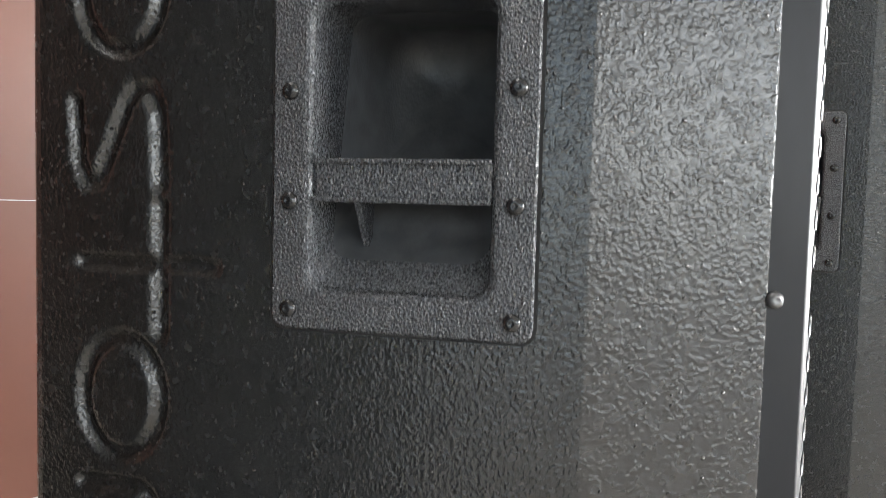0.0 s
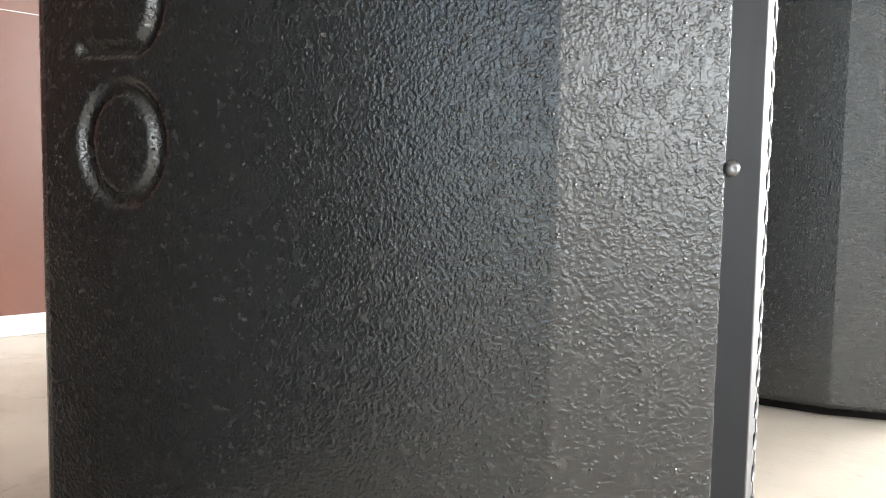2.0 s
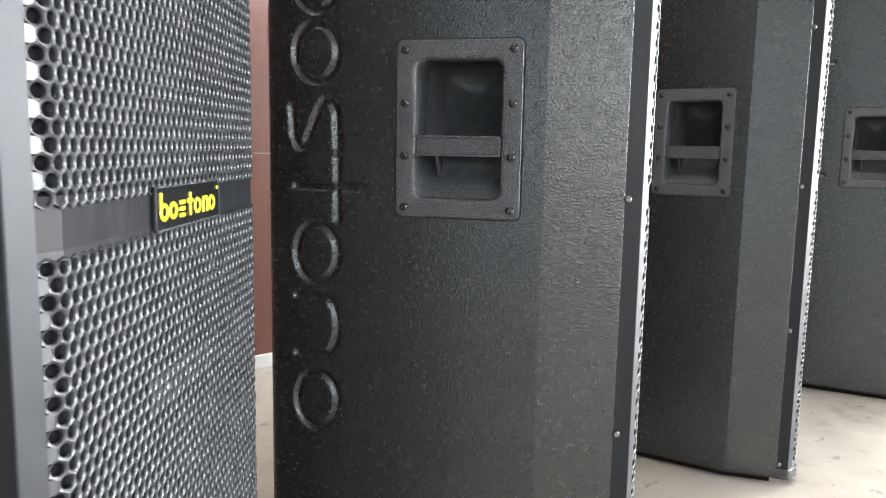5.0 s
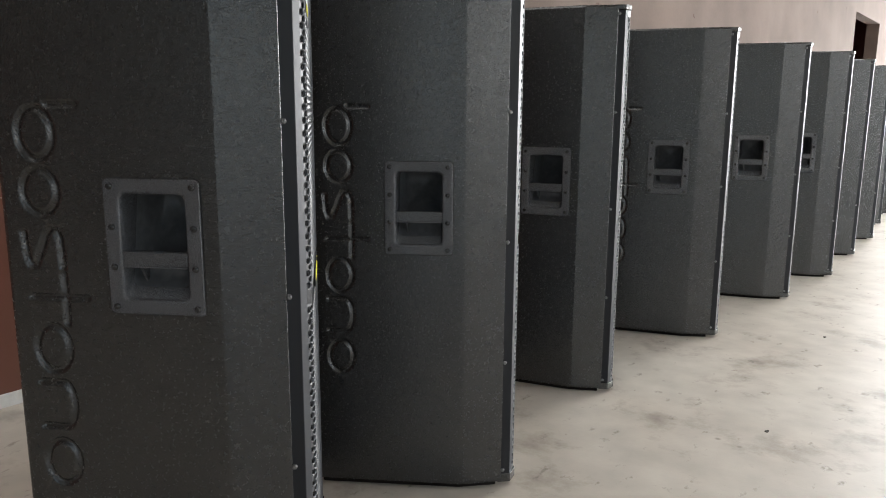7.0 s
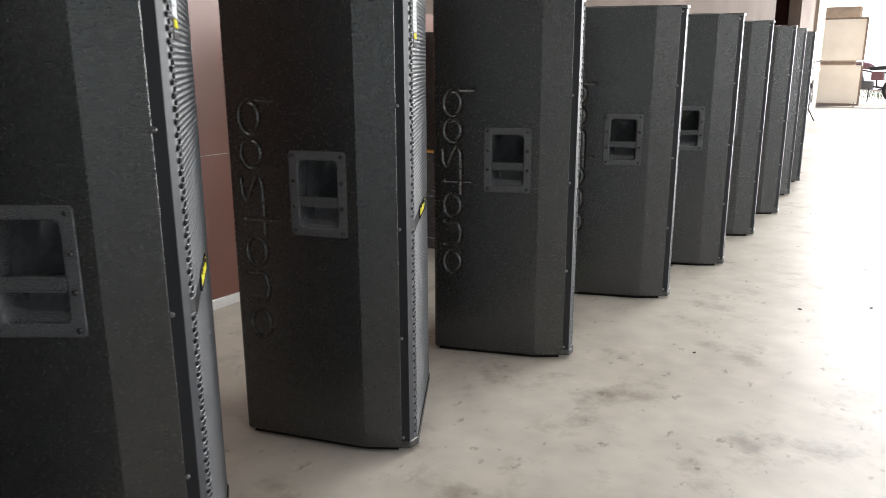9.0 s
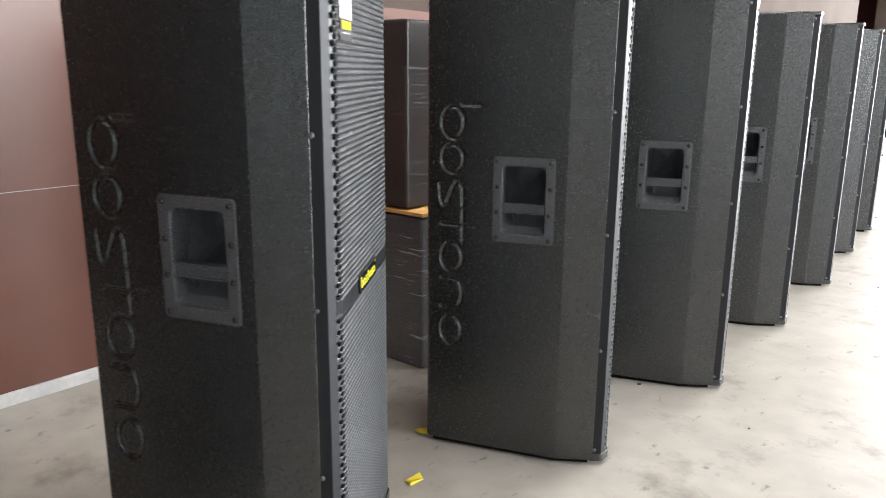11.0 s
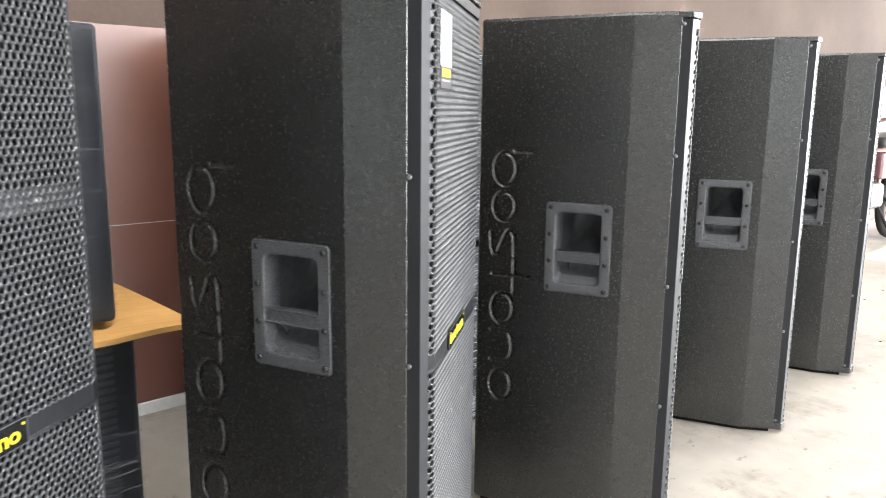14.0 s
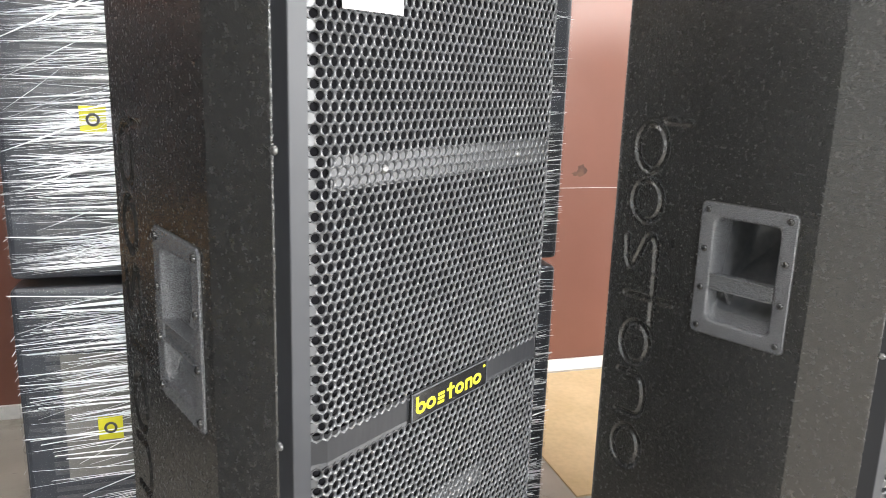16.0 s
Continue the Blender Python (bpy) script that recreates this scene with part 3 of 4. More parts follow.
def motif_strokes():
    """Centre lines of the routed ornament down the side: plain rings, bars, a wave, a cross and an arch."""
    xa, xb, xm = -0.2135, -0.1565, -0.185
    arcs, bars = [], []

    def ring(zc, h):
        arcs.append((xm, zc, (xb - xa) / 2, h / 2, 2 * math.pi))

    def wave(zc, h):
        # one smooth double bend, drawn as short straight strokes
        last = None
        for u, v in ((-0.1, 0.90), (-0.05, 0.25), (0.06, 0.03), (0.2, 0.05), (0.32, 0.3), (0.56, 0.85), (0.7, 1.02), (0.86, 1.0), (0.97, 0.78), (1.0, 0.02)):
            p = (xa + (xb - xa) * u, zc + h * (v - 0.5))
            if last:
                bars.append((*last, *p))
            last = p

    ring(0.873, 0.078)
    bars.append((xb - 0.006, 0.917, -0.116, 0.917))
    ring(0.783, 0.070)
    wave(0.693, 0.060)
    bars.append((xa, 0.6145, -0.1195, 0.6145))
    bars.append((xb, 0.572, xb, 0.652))
    ring(0.529, 0.076)
    bars.append((xa, 0.471, xb - 0.018, 0.471))
    bars.append((xa, 0.394, xb - 0.018, 0.394))
    arcs.append((xb - 0.018, 0.4325, 0.018, 0.0385, math.pi))
    ring(0.331, 0.076)
    return arcs, bars


def seg_dist(X, Z, x0, z0, x1, z1):
    vx, vz = x1 - x0, z1 - z0
    t = np.clip(((X - x0) * vx + (Z - z0) * vz) / (vx * vx + vz * vz + 1e-12), 0, 1)
    return np.hypot(X - x0 - t * vx, Z - z0 - t * vz)


def groove_depth(X, Z):
    arcs, bars = motif_strokes()
    d = np.full(X.shape, 1.0)
    for cx, cz, rx, rz, turn in arcs:
        n = 64
        a0, a1 = -turn / 2, turn / 2
        for k in range(n):
            a, b = a0 + (a1 - a0) * k / n, a0 + (a1 - a0) * (k + 1) / n
            d = np.minimum(d, seg_dist(X, Z, cx + rx * math.cos(a), cz + rz * math.sin(a), cx + rx * math.cos(b), cz + rz * math.sin(b)))
    for b in bars:
        d = np.minimum(d, seg_dist(X, Z, *b))
    return 0.0046 * (1 - np.clip(d / 0.0068, 0, 1) ** 2) ** 1.2


def body_mesh(parent):
    """Hull with rounded edges, the near side open for the handle and routed with the ornament."""
    rings = [(Z0, 0.0055), (Z0 + 0.002, 0.002), (Z0 + 0.007, 0.0), (Z1 - 0.007, 0.0), (Z1 - 0.002, 0.002), (Z1, 0.0055)]
    verts, faces = [], []
    n = len(rounded_outline())
    for z, i in rings:
        verts += [(x, y, z) for x, y in rounded_outline(i)]
    for k in range(len(rings) - 1):
        for j in range(n):
            if k == 2 and j == 3:
                continue          # the side panel is built below
            a, b = k * n + j, k * n + (j + 1) % n
            faces.append((a, b, b + n, a + n))
    faces.append(tuple(reversed(range(n))))
    faces.append(tuple(range((len(rings) - 1) * n, len(rings) * n)))
    ol = rounded_outline()
    xl, xr, zl, zh = ol[3][0], ol[4][0], Z0 + 0.007, Z1 - 0.007

    def rect(x0, x1, z0, z1):
        s = len(verts)
        verts.extend([(x0, 0, z0), (x1, 0, z0), (x1, 0, z1), (x0, 0, z1)])
        faces.append((s, s + 1, s + 2, s + 3))

    sx0, sx1, sz0, sz1 = -0.2375, -0.104, 0.274, 0.941
    hx, hz = 0.060, 0.092
    rect(xl, sx0, zl, zh)
    rect(sx0, sx1, zl, sz0)
    rect(sx0, sx1, sz1, zh)
    rect(sx1, -hx, zl, zh)
    rect(hx, xr, zl, zh)
    rect(-hx, hx, zl, HZ - hz)
    rect(-hx, hx, HZ + hz, zh)
    nx, nz = 62, 304
    gx, gz = np.linspace(sx0, sx1, nx + 1), np.linspace(sz0, sz1, nz + 1)
    GXX, GZZ = np.meshgrid(gx, gz)
    dep = groove_depth(GXX, GZZ)
    s = len(verts)
    verts.extend(zip(GXX.ravel().tolist(), dep.ravel().tolist(), GZZ.ravel().tolist()))
    for i in range(nz):
        for j in range(nx):
            a = s + i * (nx + 1) + j
            faces.append((a, a + 1, a + nx + 2, a + nx + 1))
    ob = from_lists("body", verts, faces, M_COAT, parent)
    ob.data.polygons.foreach_set("use_smooth", [False] * (len(faces) - nx * nz) + [True] * (nx * nz))
    return ob


FACE_X = 0.012                       # the grille's flat face, forward of the cheek's end
FOLD = ((-0.0325, 0.0040), (-0.0320, 0.0014), (-0.0058, 0.0010), (FACE_X, 0.0285))   # hem, flange, slanted edge, face


def sheet_profile():
    """The sheet's section from one hem to the other with rounded bends: arc length, place and outward normal of each point."""
    raw = [(Vector(p), r) for p, r in zip(FOLD, (0, 0.0004, 0.003, 0.010))]
    raw += [(Vector((p.x, WIDE - p.y)), r) for p, r in reversed(raw)]
    pts = [raw[0][0]]
    for (q0, _), (p, r), (q1, _) in zip(raw, raw[1:], raw[2:]):
        u, v = (q0 - p).normalized(), (q1 - p).normalized()
        half = u.angle(v) / 2
        a, b = p + u * (r / math.tan(half)), p + v * (r / math.tan(half))
        c = p + (u + v).normalized() * (r / math.sin(half))
        for k in range(6):
            pts.append(c + (a.lerp(b, k / 5) - c).normalized() * r)
    pts.append(raw[-1][0])
    length = [0.0]
    for p, q in zip(pts, pts[1:]):
        length.append(length[-1] + (q - p).length)
    normals = []
    for i in range(len(pts)):
        d = pts[min(i + 1, len(pts) - 1)] - pts[max(i - 1, 0)]
        normals.append(Vector((d.y, -d.x)).normalized())
    return length, pts, normals


SHEET = sheet_profile()
SHEET_W = SHEET[0][-1]


def wrap(d, s, z):
    """A point of the sheet, s along its section and d below its face."""
    length, pts, normals = SHEET
    i = 0
    while i < len(length) - 2 and length[i + 1] < s:
        i += 1
    f = (s - length[i]) / (length[i + 1] - length[i])
    p, n = pts[i].lerp(pts[i + 1], f), normals[i].lerp(normals[i + 1], f)
    return (p.x - d * n.x, p.y - d * n.y, z)


def perforated(fine):
    """Sheet with staggered round holes that run on to its slanted edges, and a plain creased band across it."""
    a = 0.0116
    row = a * math.sqrt(3) / 2
    za, zb = 0.046, 1.190
    nz, ny = int((zb - za) / row), 38
    ya = (SHEET_W - ny * a) / 2
    yb = ya + ny * a
    step = 30 if fine else 60
    ang = [radians(d) for d in range(30, 390, step)]
    rad = a / math.sqrt(3)
    outer = [(rad if round(math.degrees(t)) % 60 == 30 else rad * math.cos(math.pi / 6)) for t in ang]
    k = len(ang)
    verts, faces, dark, slant = [], [], set(), set()
    rings = ((0.0, None), (0.0005, 0.0050), (0.0014, 0.0044), (0.0027, 0.0043))   # rounded rims under thick powder coat

    def quad(*p):
        s = len(verts)
        verts.extend(p)
        faces.append(tuple(range(s, s + len(p))))

    def strip(y0, y1, z0, z1, d0, d1, n=1):
        for i in range(n):
            p, q = y0 + (y1 - y0) * i / n, y0 + (y1 - y0) * (i + 1) / n
            quad(wrap(d0, p, z0), wrap(d0, q, z0), wrap(d1, q, z1), wrap(d1, p, z1))

    e = 0.0004
    lo, hi = ya - 0.25 * a, yb + 0.25 * a
    for i in range(nz):
        z = za + row * (i + 0.5)
        if abs(z - BADGE_Z) < 0.017:
            continue
        for j in range(ny):
            y = ya + a * (j + 0.25 + 0.5 * (i % 2))
            s = len(verts)
            for d, r in rings:
                for t, ro in zip(ang, outer):
                    rr = ro if r is None else r
                    verts.append(wrap(d, y + rr * math.cos(t), z + rr * math.sin(t)))
            for q in range(k):
                w = (q + 1) % k
                for m in range(3):
                    faces.append((s + m * k + q, s + m * k + w, s + m * k + k + w, s + m * k + k + q))
    rims = len(faces)
    # the half place left over at the end of each row
    for i in range(nz):
        z = za + row * (i + 0.5)
        if abs(z - BADGE_Z) >= 0.017:
            strip(*((lo, ya + 0.26 * a) if i % 2 else (yb - 0.26 * a, hi)), z - row / 2, z + row / 2, e, e, 2)
    # plain margins and the shallow creased band
    for z0, z1 in ((0.0345, za + 0.003), (zb - 0.004, 1.2050)):
        strip(lo, hi, z0, z1, e, e, 24)
    zs = [(BADGE_Z - 0.019, 0.0005), (BADGE_Z - 0.013, 0.0018), (BADGE_Z + 0.013, 0.0018), (BADGE_Z + 0.019, 0.0005)]
    for (z0, d0), (z1, d1) in zip(zs, zs[1:]):
        dark.update(range(len(faces), len(faces) + 24))
        strip(lo, hi, z0, z1, d0, d1, 24)
    # the plain slanted edges, the bends and the flanges that lie against the cheeks
    cuts = [v for v in SHEET[0] if v < lo - 0.0005] + [lo]
    for p, q in zip(cuts, cuts[1:]):
        for u, v in ((p, q), (SHEET_W - q, SHEET_W - p)):
            (dark if q < SHEET[0][10] else slant).add(len(faces))
            quad(wrap(e, u, 0.0345), wrap(e, v, 0.0345), wrap(e, v, 1.2050), wrap(e, u, 1.2050))
    me = bpy.data.meshes.new("grille")
    me.from_pydata(verts, [], faces)
    me.update()
    me.materials.append(M_MESH)
    me.materials.append(M_MESH_SHADED)
    me.materials.append(M_EDGE)
    # one sheet: its flanges and band take the copy with shade in its colour
    me.polygons.foreach_set("material_index", [1 if f in dark else 2 if f in slant else 0 for f in range(len(faces))])
    me.polygons.foreach_set("use_smooth", [f < rims for f in range(len(faces))])
    return me


GRILLE_FINE, GRILLE_PLAIN = perforated(True), perforated(False)


def front(ob):
    """Sets a part that was built square to the front in its place on the cabinet."""
    ob.matrix_local = FRONT
    return ob


def lip(z0, z1, parent, out):
    """The board end that stands out past the grille at top and bottom."""
    bm = bmesh.new()
    pl = [(-0.036, 0.012), (-0.036, -0.0004), (-0.0045, -out), (FACE_X + 0.003, 0.0275), (FACE_X + 0.003, WIDE - 0.0275), (-0.0045, WIDE + out),
          (-0.036, WIDE + 0.0004), (-0.036, WIDE - 0.012)]
    lo = [bm.verts.new((x, y, z0)) for x, y in pl]
    hi = [bm.verts.new((x, y, z1)) for x, y in pl]
    bm.faces.new(list(reversed(lo)))
    bm.faces.new(hi)
    for i in range(len(pl)):
        j = (i + 1) % len(pl)
        bm.faces.new((lo[i], lo[j], hi[j], hi[i]))
    bmesh.ops.bevel(bm, geom=bm.edges[:], offset=0.002, segments=2, affect="EDGES", profile=0.5)
    return front(part("lip", bm, M_COAT, parent))


def screw_mesh(r, mat):
    """Pan head with a cross slot, its axis along -y."""
    bm = bmesh.new()
    seg = 12
    rings = []
    for rr, h in ((1.0, 0.0), (1.0, 0.25), (0.86, 0.5), (0.55, 0.68), (0.26, 0.74)):
        rings.append([bm.verts.new((r * rr * math.cos(2 * math.pi * i / seg), -r * h, r * rr * math.sin(2 * math.pi * i / seg))) for i in range(seg)])
    for a, b in zip(rings, rings[1:]):
        for i in range(seg):
            bm.faces.new((a[i], a[(i + 1) % seg], b[(i + 1) % seg], b[i]))
    c = bm.verts.new((0, -r * 0.35, 0))
    for i in range(seg):
        bm.faces.new((rings[-1][i], rings[-1][(i + 1) % seg], c))
    me = bpy.data.meshes.new("screw")
    bm.normal_update()
    bm.to_mesh(me)
    bm.free()
    me.materials.append(mat)
    me.polygons.foreach_set("use_smooth", [True] * len(me.polygons))
    return me


SCREW, HSCREW = screw_mesh(0.0048, M_SCREW), screw_mesh(0.0053, M_SCREW_BLACK)


def screw(me, parent, m):
    s = new("screw", me)
    s.parent = parent
    s.matrix_local = m
    return s


def rounded_rect(w, h, r, n=4):
    pts = []
    for cx, cz, a0 in ((w - r, -h + r, -90), (w - r, h - r, 0), (-w + r, h - r, 90), (-w + r, -h + r, 180)):
        for k in range(n + 1):
            a = radians(a0 + 90 * k / n)
            pts.append((cx + r * math.cos(a), cz + r * math.sin(a)))
    return pts


def handle(parent):
    """Recessed bar handle: a raised plate, a deep tapered cup, a grip bar and eight screws."""
    verts, faces = [], []

    def loop(w, h, r, y, dz=0.0):
        s = len(verts)
        for x, z in rounded_rect(w, h, r):
            # the lower part is a shallow scoop, the upper part deep
            f = min(1.0, max(0.0, (z + 0.085) / 0.075))
            f = 0.3 + 0.7 * f * f * (3 - 2 * f)
            verts.append((x, y * f if y > 0.01 else y, z + dz))
        return s

    n = 20
    loops = [loop(0.0780, 0.1065, 0.008, 0.001), loop(0.0780, 0.1065, 0.008, -0.0022), loop(0.0768, 0.1053, 0.007, -0.0034),
             loop(0.0582, 0.0887, 0.013, -0.0034), loop(0.0556, 0.0861, 0.012, -0.0029), loop(0.0534, 0.0838, 0.012, -0.0010), loop(0.0520, 0.0822, 0.012, 0.004),
             loop(0.0490, 0.0760, 0.014, 0.045, 0.010), loop(0.0450, 0.0640, 0.018, 0.095, 0.026), loop(0.0380, 0.0500, 0.018, 0.118, 0.036)]
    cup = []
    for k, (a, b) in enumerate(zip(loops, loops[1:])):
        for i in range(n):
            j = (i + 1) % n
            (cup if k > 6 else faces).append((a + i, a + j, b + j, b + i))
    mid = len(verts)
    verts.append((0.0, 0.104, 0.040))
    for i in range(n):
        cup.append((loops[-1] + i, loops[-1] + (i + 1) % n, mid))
    h = from_lists("handle", verts[:8 * n], faces, M_HANDLE, parent, "grey speckled recessed bar handle")
    h.location = (0, 0, HZ)
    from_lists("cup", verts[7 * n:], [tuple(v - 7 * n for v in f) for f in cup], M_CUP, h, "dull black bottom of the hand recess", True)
    for z0, z1 in ((-0.0098, -0.0066), (-0.0318, -0.0286)):
        part("grip_rib", box(-0.0530, 0.0530, -0.0046, 0.004, z0, z1, 0.0012), M_HANDLE, h)
    # gusset under the grip
    bm = bmesh.new()
    gus = [(0.004, -0.0300), (0.030, -0.0300), (0.026, -0.0640)]
    lo, hi = [bm.verts.new((-0.0300, y, z)) for y, z in gus], [bm.verts.new((-0.0262, y, z)) for y, z in gus]
    bm.faces.new(lo)
    bm.faces.new(list(reversed(hi)))
    for i in range(3):
        bm.faces.new((lo[i], hi[i], hi[(i + 1) % 3], lo[(i + 1) % 3]))
    bmesh.ops.recalc_face_normals(bm, faces=bm.faces[:])
    part("gusset", bm, M_HANDLE, h)
    # flat black ring added in place of the dark gap round the plate
    ring_in, ring_out = rounded_rect(0.0770, 0.1055, 0.008), rounded_rect(0.0798, 0.1083, 0.0095)
    gv = [(x, -0.0004, z) for x, z in ring_in] + [(x, -0.0004, z) for x, z in ring_out]
    part_gap = from_lists("gasket", gv, [(i, (i + 1) % n, n + (i + 1) % n, n + i) for i in range(n)], M_RUBBER, h, "thin black ring standing in for the gap round the plate")
    part_gap.data.flip_normals()
    part("grip", box(-0.0535, 0.0535, -0.0014, 0.018, -0.0312, -0.0072, 0.003), M_HANDLE, h)
    for x in (-0.0666, 0.0666):
        for k in range(4):
            screw(HSCREW, h, pose(x, -0.0034, 0.095 - k * 0.19 / 3, 0, 40 * k + 500 * x, 0))
    return h


def badge(parent):
    hy, hz = 0.0765, 0.0175
    fx = FACE_X
    b = front(part("badge", box(fx - 0.005, fx + 0.0022, BADGE_Y - hy, BADGE_Y + hy, BADGE_Z - hz, BADGE_Z + hz, 0.0012), M_BADGE, parent, "black acrylic name plate"))
    bm = bmesh.new()
    for y0, y1, z0, z1 in ((-hy, hy, hz - 0.0016, hz), (-hy, hy, -hz, -hz + 0.0016), (-hy, -hy + 0.0016, -hz, hz), (hy - 0.0016, hy, -hz, hz)):
        add_box(bm, fx + 0.0018, fx + 0.0027, BADGE_Y + y0, BADGE_Y + y1, BADGE_Z + z0, BADGE_Z + z1)
    part("rim", bm, M_RIM, b)
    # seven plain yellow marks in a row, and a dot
    zc = BADGE_Z - 0.003
    x0, x1 = fx + 0.0018, fx + 0.0034
    for i, kind in enumerate(("ring", "ring", "steps", "cross", "ring", "arch", "ring", "dot")):
        yc = BADGE_Y - 0.0595 + i * 0.0190 - (0.004 if kind == "dot" else 0)
        bm = bmesh.new()
        if kind == "ring":
            add_ring(bm, (fx + 0.0020, yc, zc), 0.0068, 0.0026, "x", 20, 6)
            for v in bm.verts:
                v.co.x = fx + 0.0020 + (v.co.x - fx - 0.0020) * 0.5
            if i == 0:
                add_box(bm, x0, x1, yc - 0.0094, yc - 0.0046, zc + 0.003, zc + 0.0195, 0.0008, 1)
        elif kind == "steps":
            for y0, y1, z in ((-0.0060, 0.0066, 0.0066), (-0.0062, 0.0062, 0.0), (-0.0066, 0.0060, -0.0066)):
                add_box(bm, x0, x1, yc + y0, yc + y1, zc + z - 0.0024, zc + z + 0.0024, 0.0008, 1)
        elif kind == "arch":
            add_box(bm, x0, x1, yc - 0.0078, yc - 0.0030, zc - 0.0092, zc + 0.0070, 0.0008, 1)
            add_box(bm, x0, x1, yc + 0.0030, yc + 0.0078, zc - 0.0092, zc + 0.0070, 0.0008, 1)
            add_box(bm, x0, x1, yc - 0.0062, yc + 0.0062, zc + 0.0044, zc + 0.0092, 0.0008, 1)
        elif kind == "dot":
            add_box(bm, x0, x1, yc - 0.0022, yc + 0.0022, zc + 0.0140, zc + 0.0184, 0.0008, 1)
        else:
            add_box(bm, x0, x1, yc - 0.0024, yc + 0.0024, zc - 0.0092, zc + 0.0160, 0.0008, 1)
            add_box(bm, x0 - 0.0001, x1 - 0.0002, yc - 0.0075, yc + 0.0075, zc + 0.0046, zc + 0.0092, 0.0008, 1)
        for v in bm.verts:
            v.co.z = zc + (v.co.z - zc) * 0.8
        part("mark", bm, M_YELLOW, b, "yellow raised mark")
    return b


def paper_label(parent):
    y0, y1, z0, z1 = 0.048, 0.135, 1.042, 1.157
    x = FACE_X
    t = front(part("label", box(x + 0.0004, x + 0.0012, y0, y1, z0 + 0.033, z1), M_PAPER, parent, "white printed paper label"))
    part("footer", box(x + 0.0004, x + 0.0010, y0 + 0.002, y1, z0, z0 + 0.033), M_LABELGREY, t, "grey glossy label backing")
    part("strip", box(x + 0.0008, x + 0.0017, y0 + 0.014, y1 - 0.010, z0 + 0.017, z0 + 0.030), M_YELLOW, t, "yellow printed strip")
    part("text_bar", box(x + 0.0008, x + 0.0014, y0 + 0.014, y1 - 0.014, z0 + 0.0105, z0 + 0.0125), M_PAPER, t, "pale printed line")
    for k in range(6):
        part("text_bar", box(x + 0.0010, x + 0.0016, y0 + 0.008, y1 - 0.010 - 0.010 * (k % 3), z1 - 0.016 - k * 0.010, z1 - 0.0135 - k * 0.010), M_PRINT, t,
             "grey printed line")
    return t


def base_plan():
    """The runner under the body, set back from its edges."""
    c = Vector((0, 0))
    pts = [Vector(p) for p in rounded_outline(0.0)]
    for p in pts:
        c += p / len(pts)
    return [p + (c - p).normalized() * 0.017 for p in pts]


def base_board(parent):
    bm = bmesh.new()
    pl = base_plan()
    lo = [bm.verts.new((p.x, p.y, 0)) for p in pl]
    hi = [bm.verts.new((p.x, p.y, Z0 + 0.002)) for p in pl]
    bm.faces.new(list(reversed(lo)))
    bm.faces.new(hi)
    for i in range(len(pl)):
        j = (i + 1) % len(pl)
        bm.faces.new((lo[i], lo[j], hi[j], hi[i]))
    return part("base_board", bm, M_BOARD, parent, "dark base runner with the shade under the cabinet in its colour")


def foam(parent):
    """The foam behind the grille follows its folded section."""
    bm = bmesh.new()
    pl = [(-0.029, 0.006), (-0.010, 0.006)] + [wrap(0.0062, v, 0)[:2] for v in SHEET[0][15:-15]] + [(-0.010, WIDE - 0.006), (-0.029, WIDE - 0.006)]
    lo = [bm.verts.new((x, y, 0.036)) for x, y in pl]
    hi = [bm.verts.new((x, y, 1.200)) for x, y in pl]
    bm.faces.new(list(reversed(lo)))
    bm.faces.new(hi)
    for i in range(len(pl)):
        j = (i + 1) % len(pl)
        bm.faces.new((lo[i], lo[j], hi[j], hi[i]))
    return front(part("foam", bm, M_FOAM, parent, "black foam behind the perforated grille"))


def speaker_cabinet():
    c = thing("speaker_cabinet", Matrix(), "tall black textured loudspeaker cabinet standing on the concrete floor", "loudspeaker", "row of loudspeakers")
    body_mesh(c)
    base_board(c)
    lip(Z0 + 0.0005, 0.0345, c, 0.0010)
    lip(1.2070, Z1 + 0.0006, c, 0.0010)
    foam(c)
    front(link_mesh("grille", GRILLE_FINE, M_MESH, c, "perforated black steel grille with folded edges"))
    for z, ya, yb, hh, inn in ((0.893, 0.038, 0.440, 0.0165, 0.074), (0.472, 0.150, 0.318, 0.013, 0.03)):
        b = front(part("stiffener", box(FACE_X - 0.0046, FACE_X - 0.0020, ya, yb, z - hh, z + hh), M_BAR, c, "grey metal strip seen through the grille"))
        for y in (ya + inn, yb - inn):
            screw(SCREW, b, pose(FACE_X - 0.0015, y, z, 0, 0, 90))
    badge(c)
    paper_label(c)
    handle(c)
    for k, z in enumerate((1.1945, 0.9087, 0.6153, 0.3253, 0.0435)):
        screw(SCREW, c, FRONT @ pose(-0.0238, 0.0006, z, 0, 47 * k, 0))
    return c


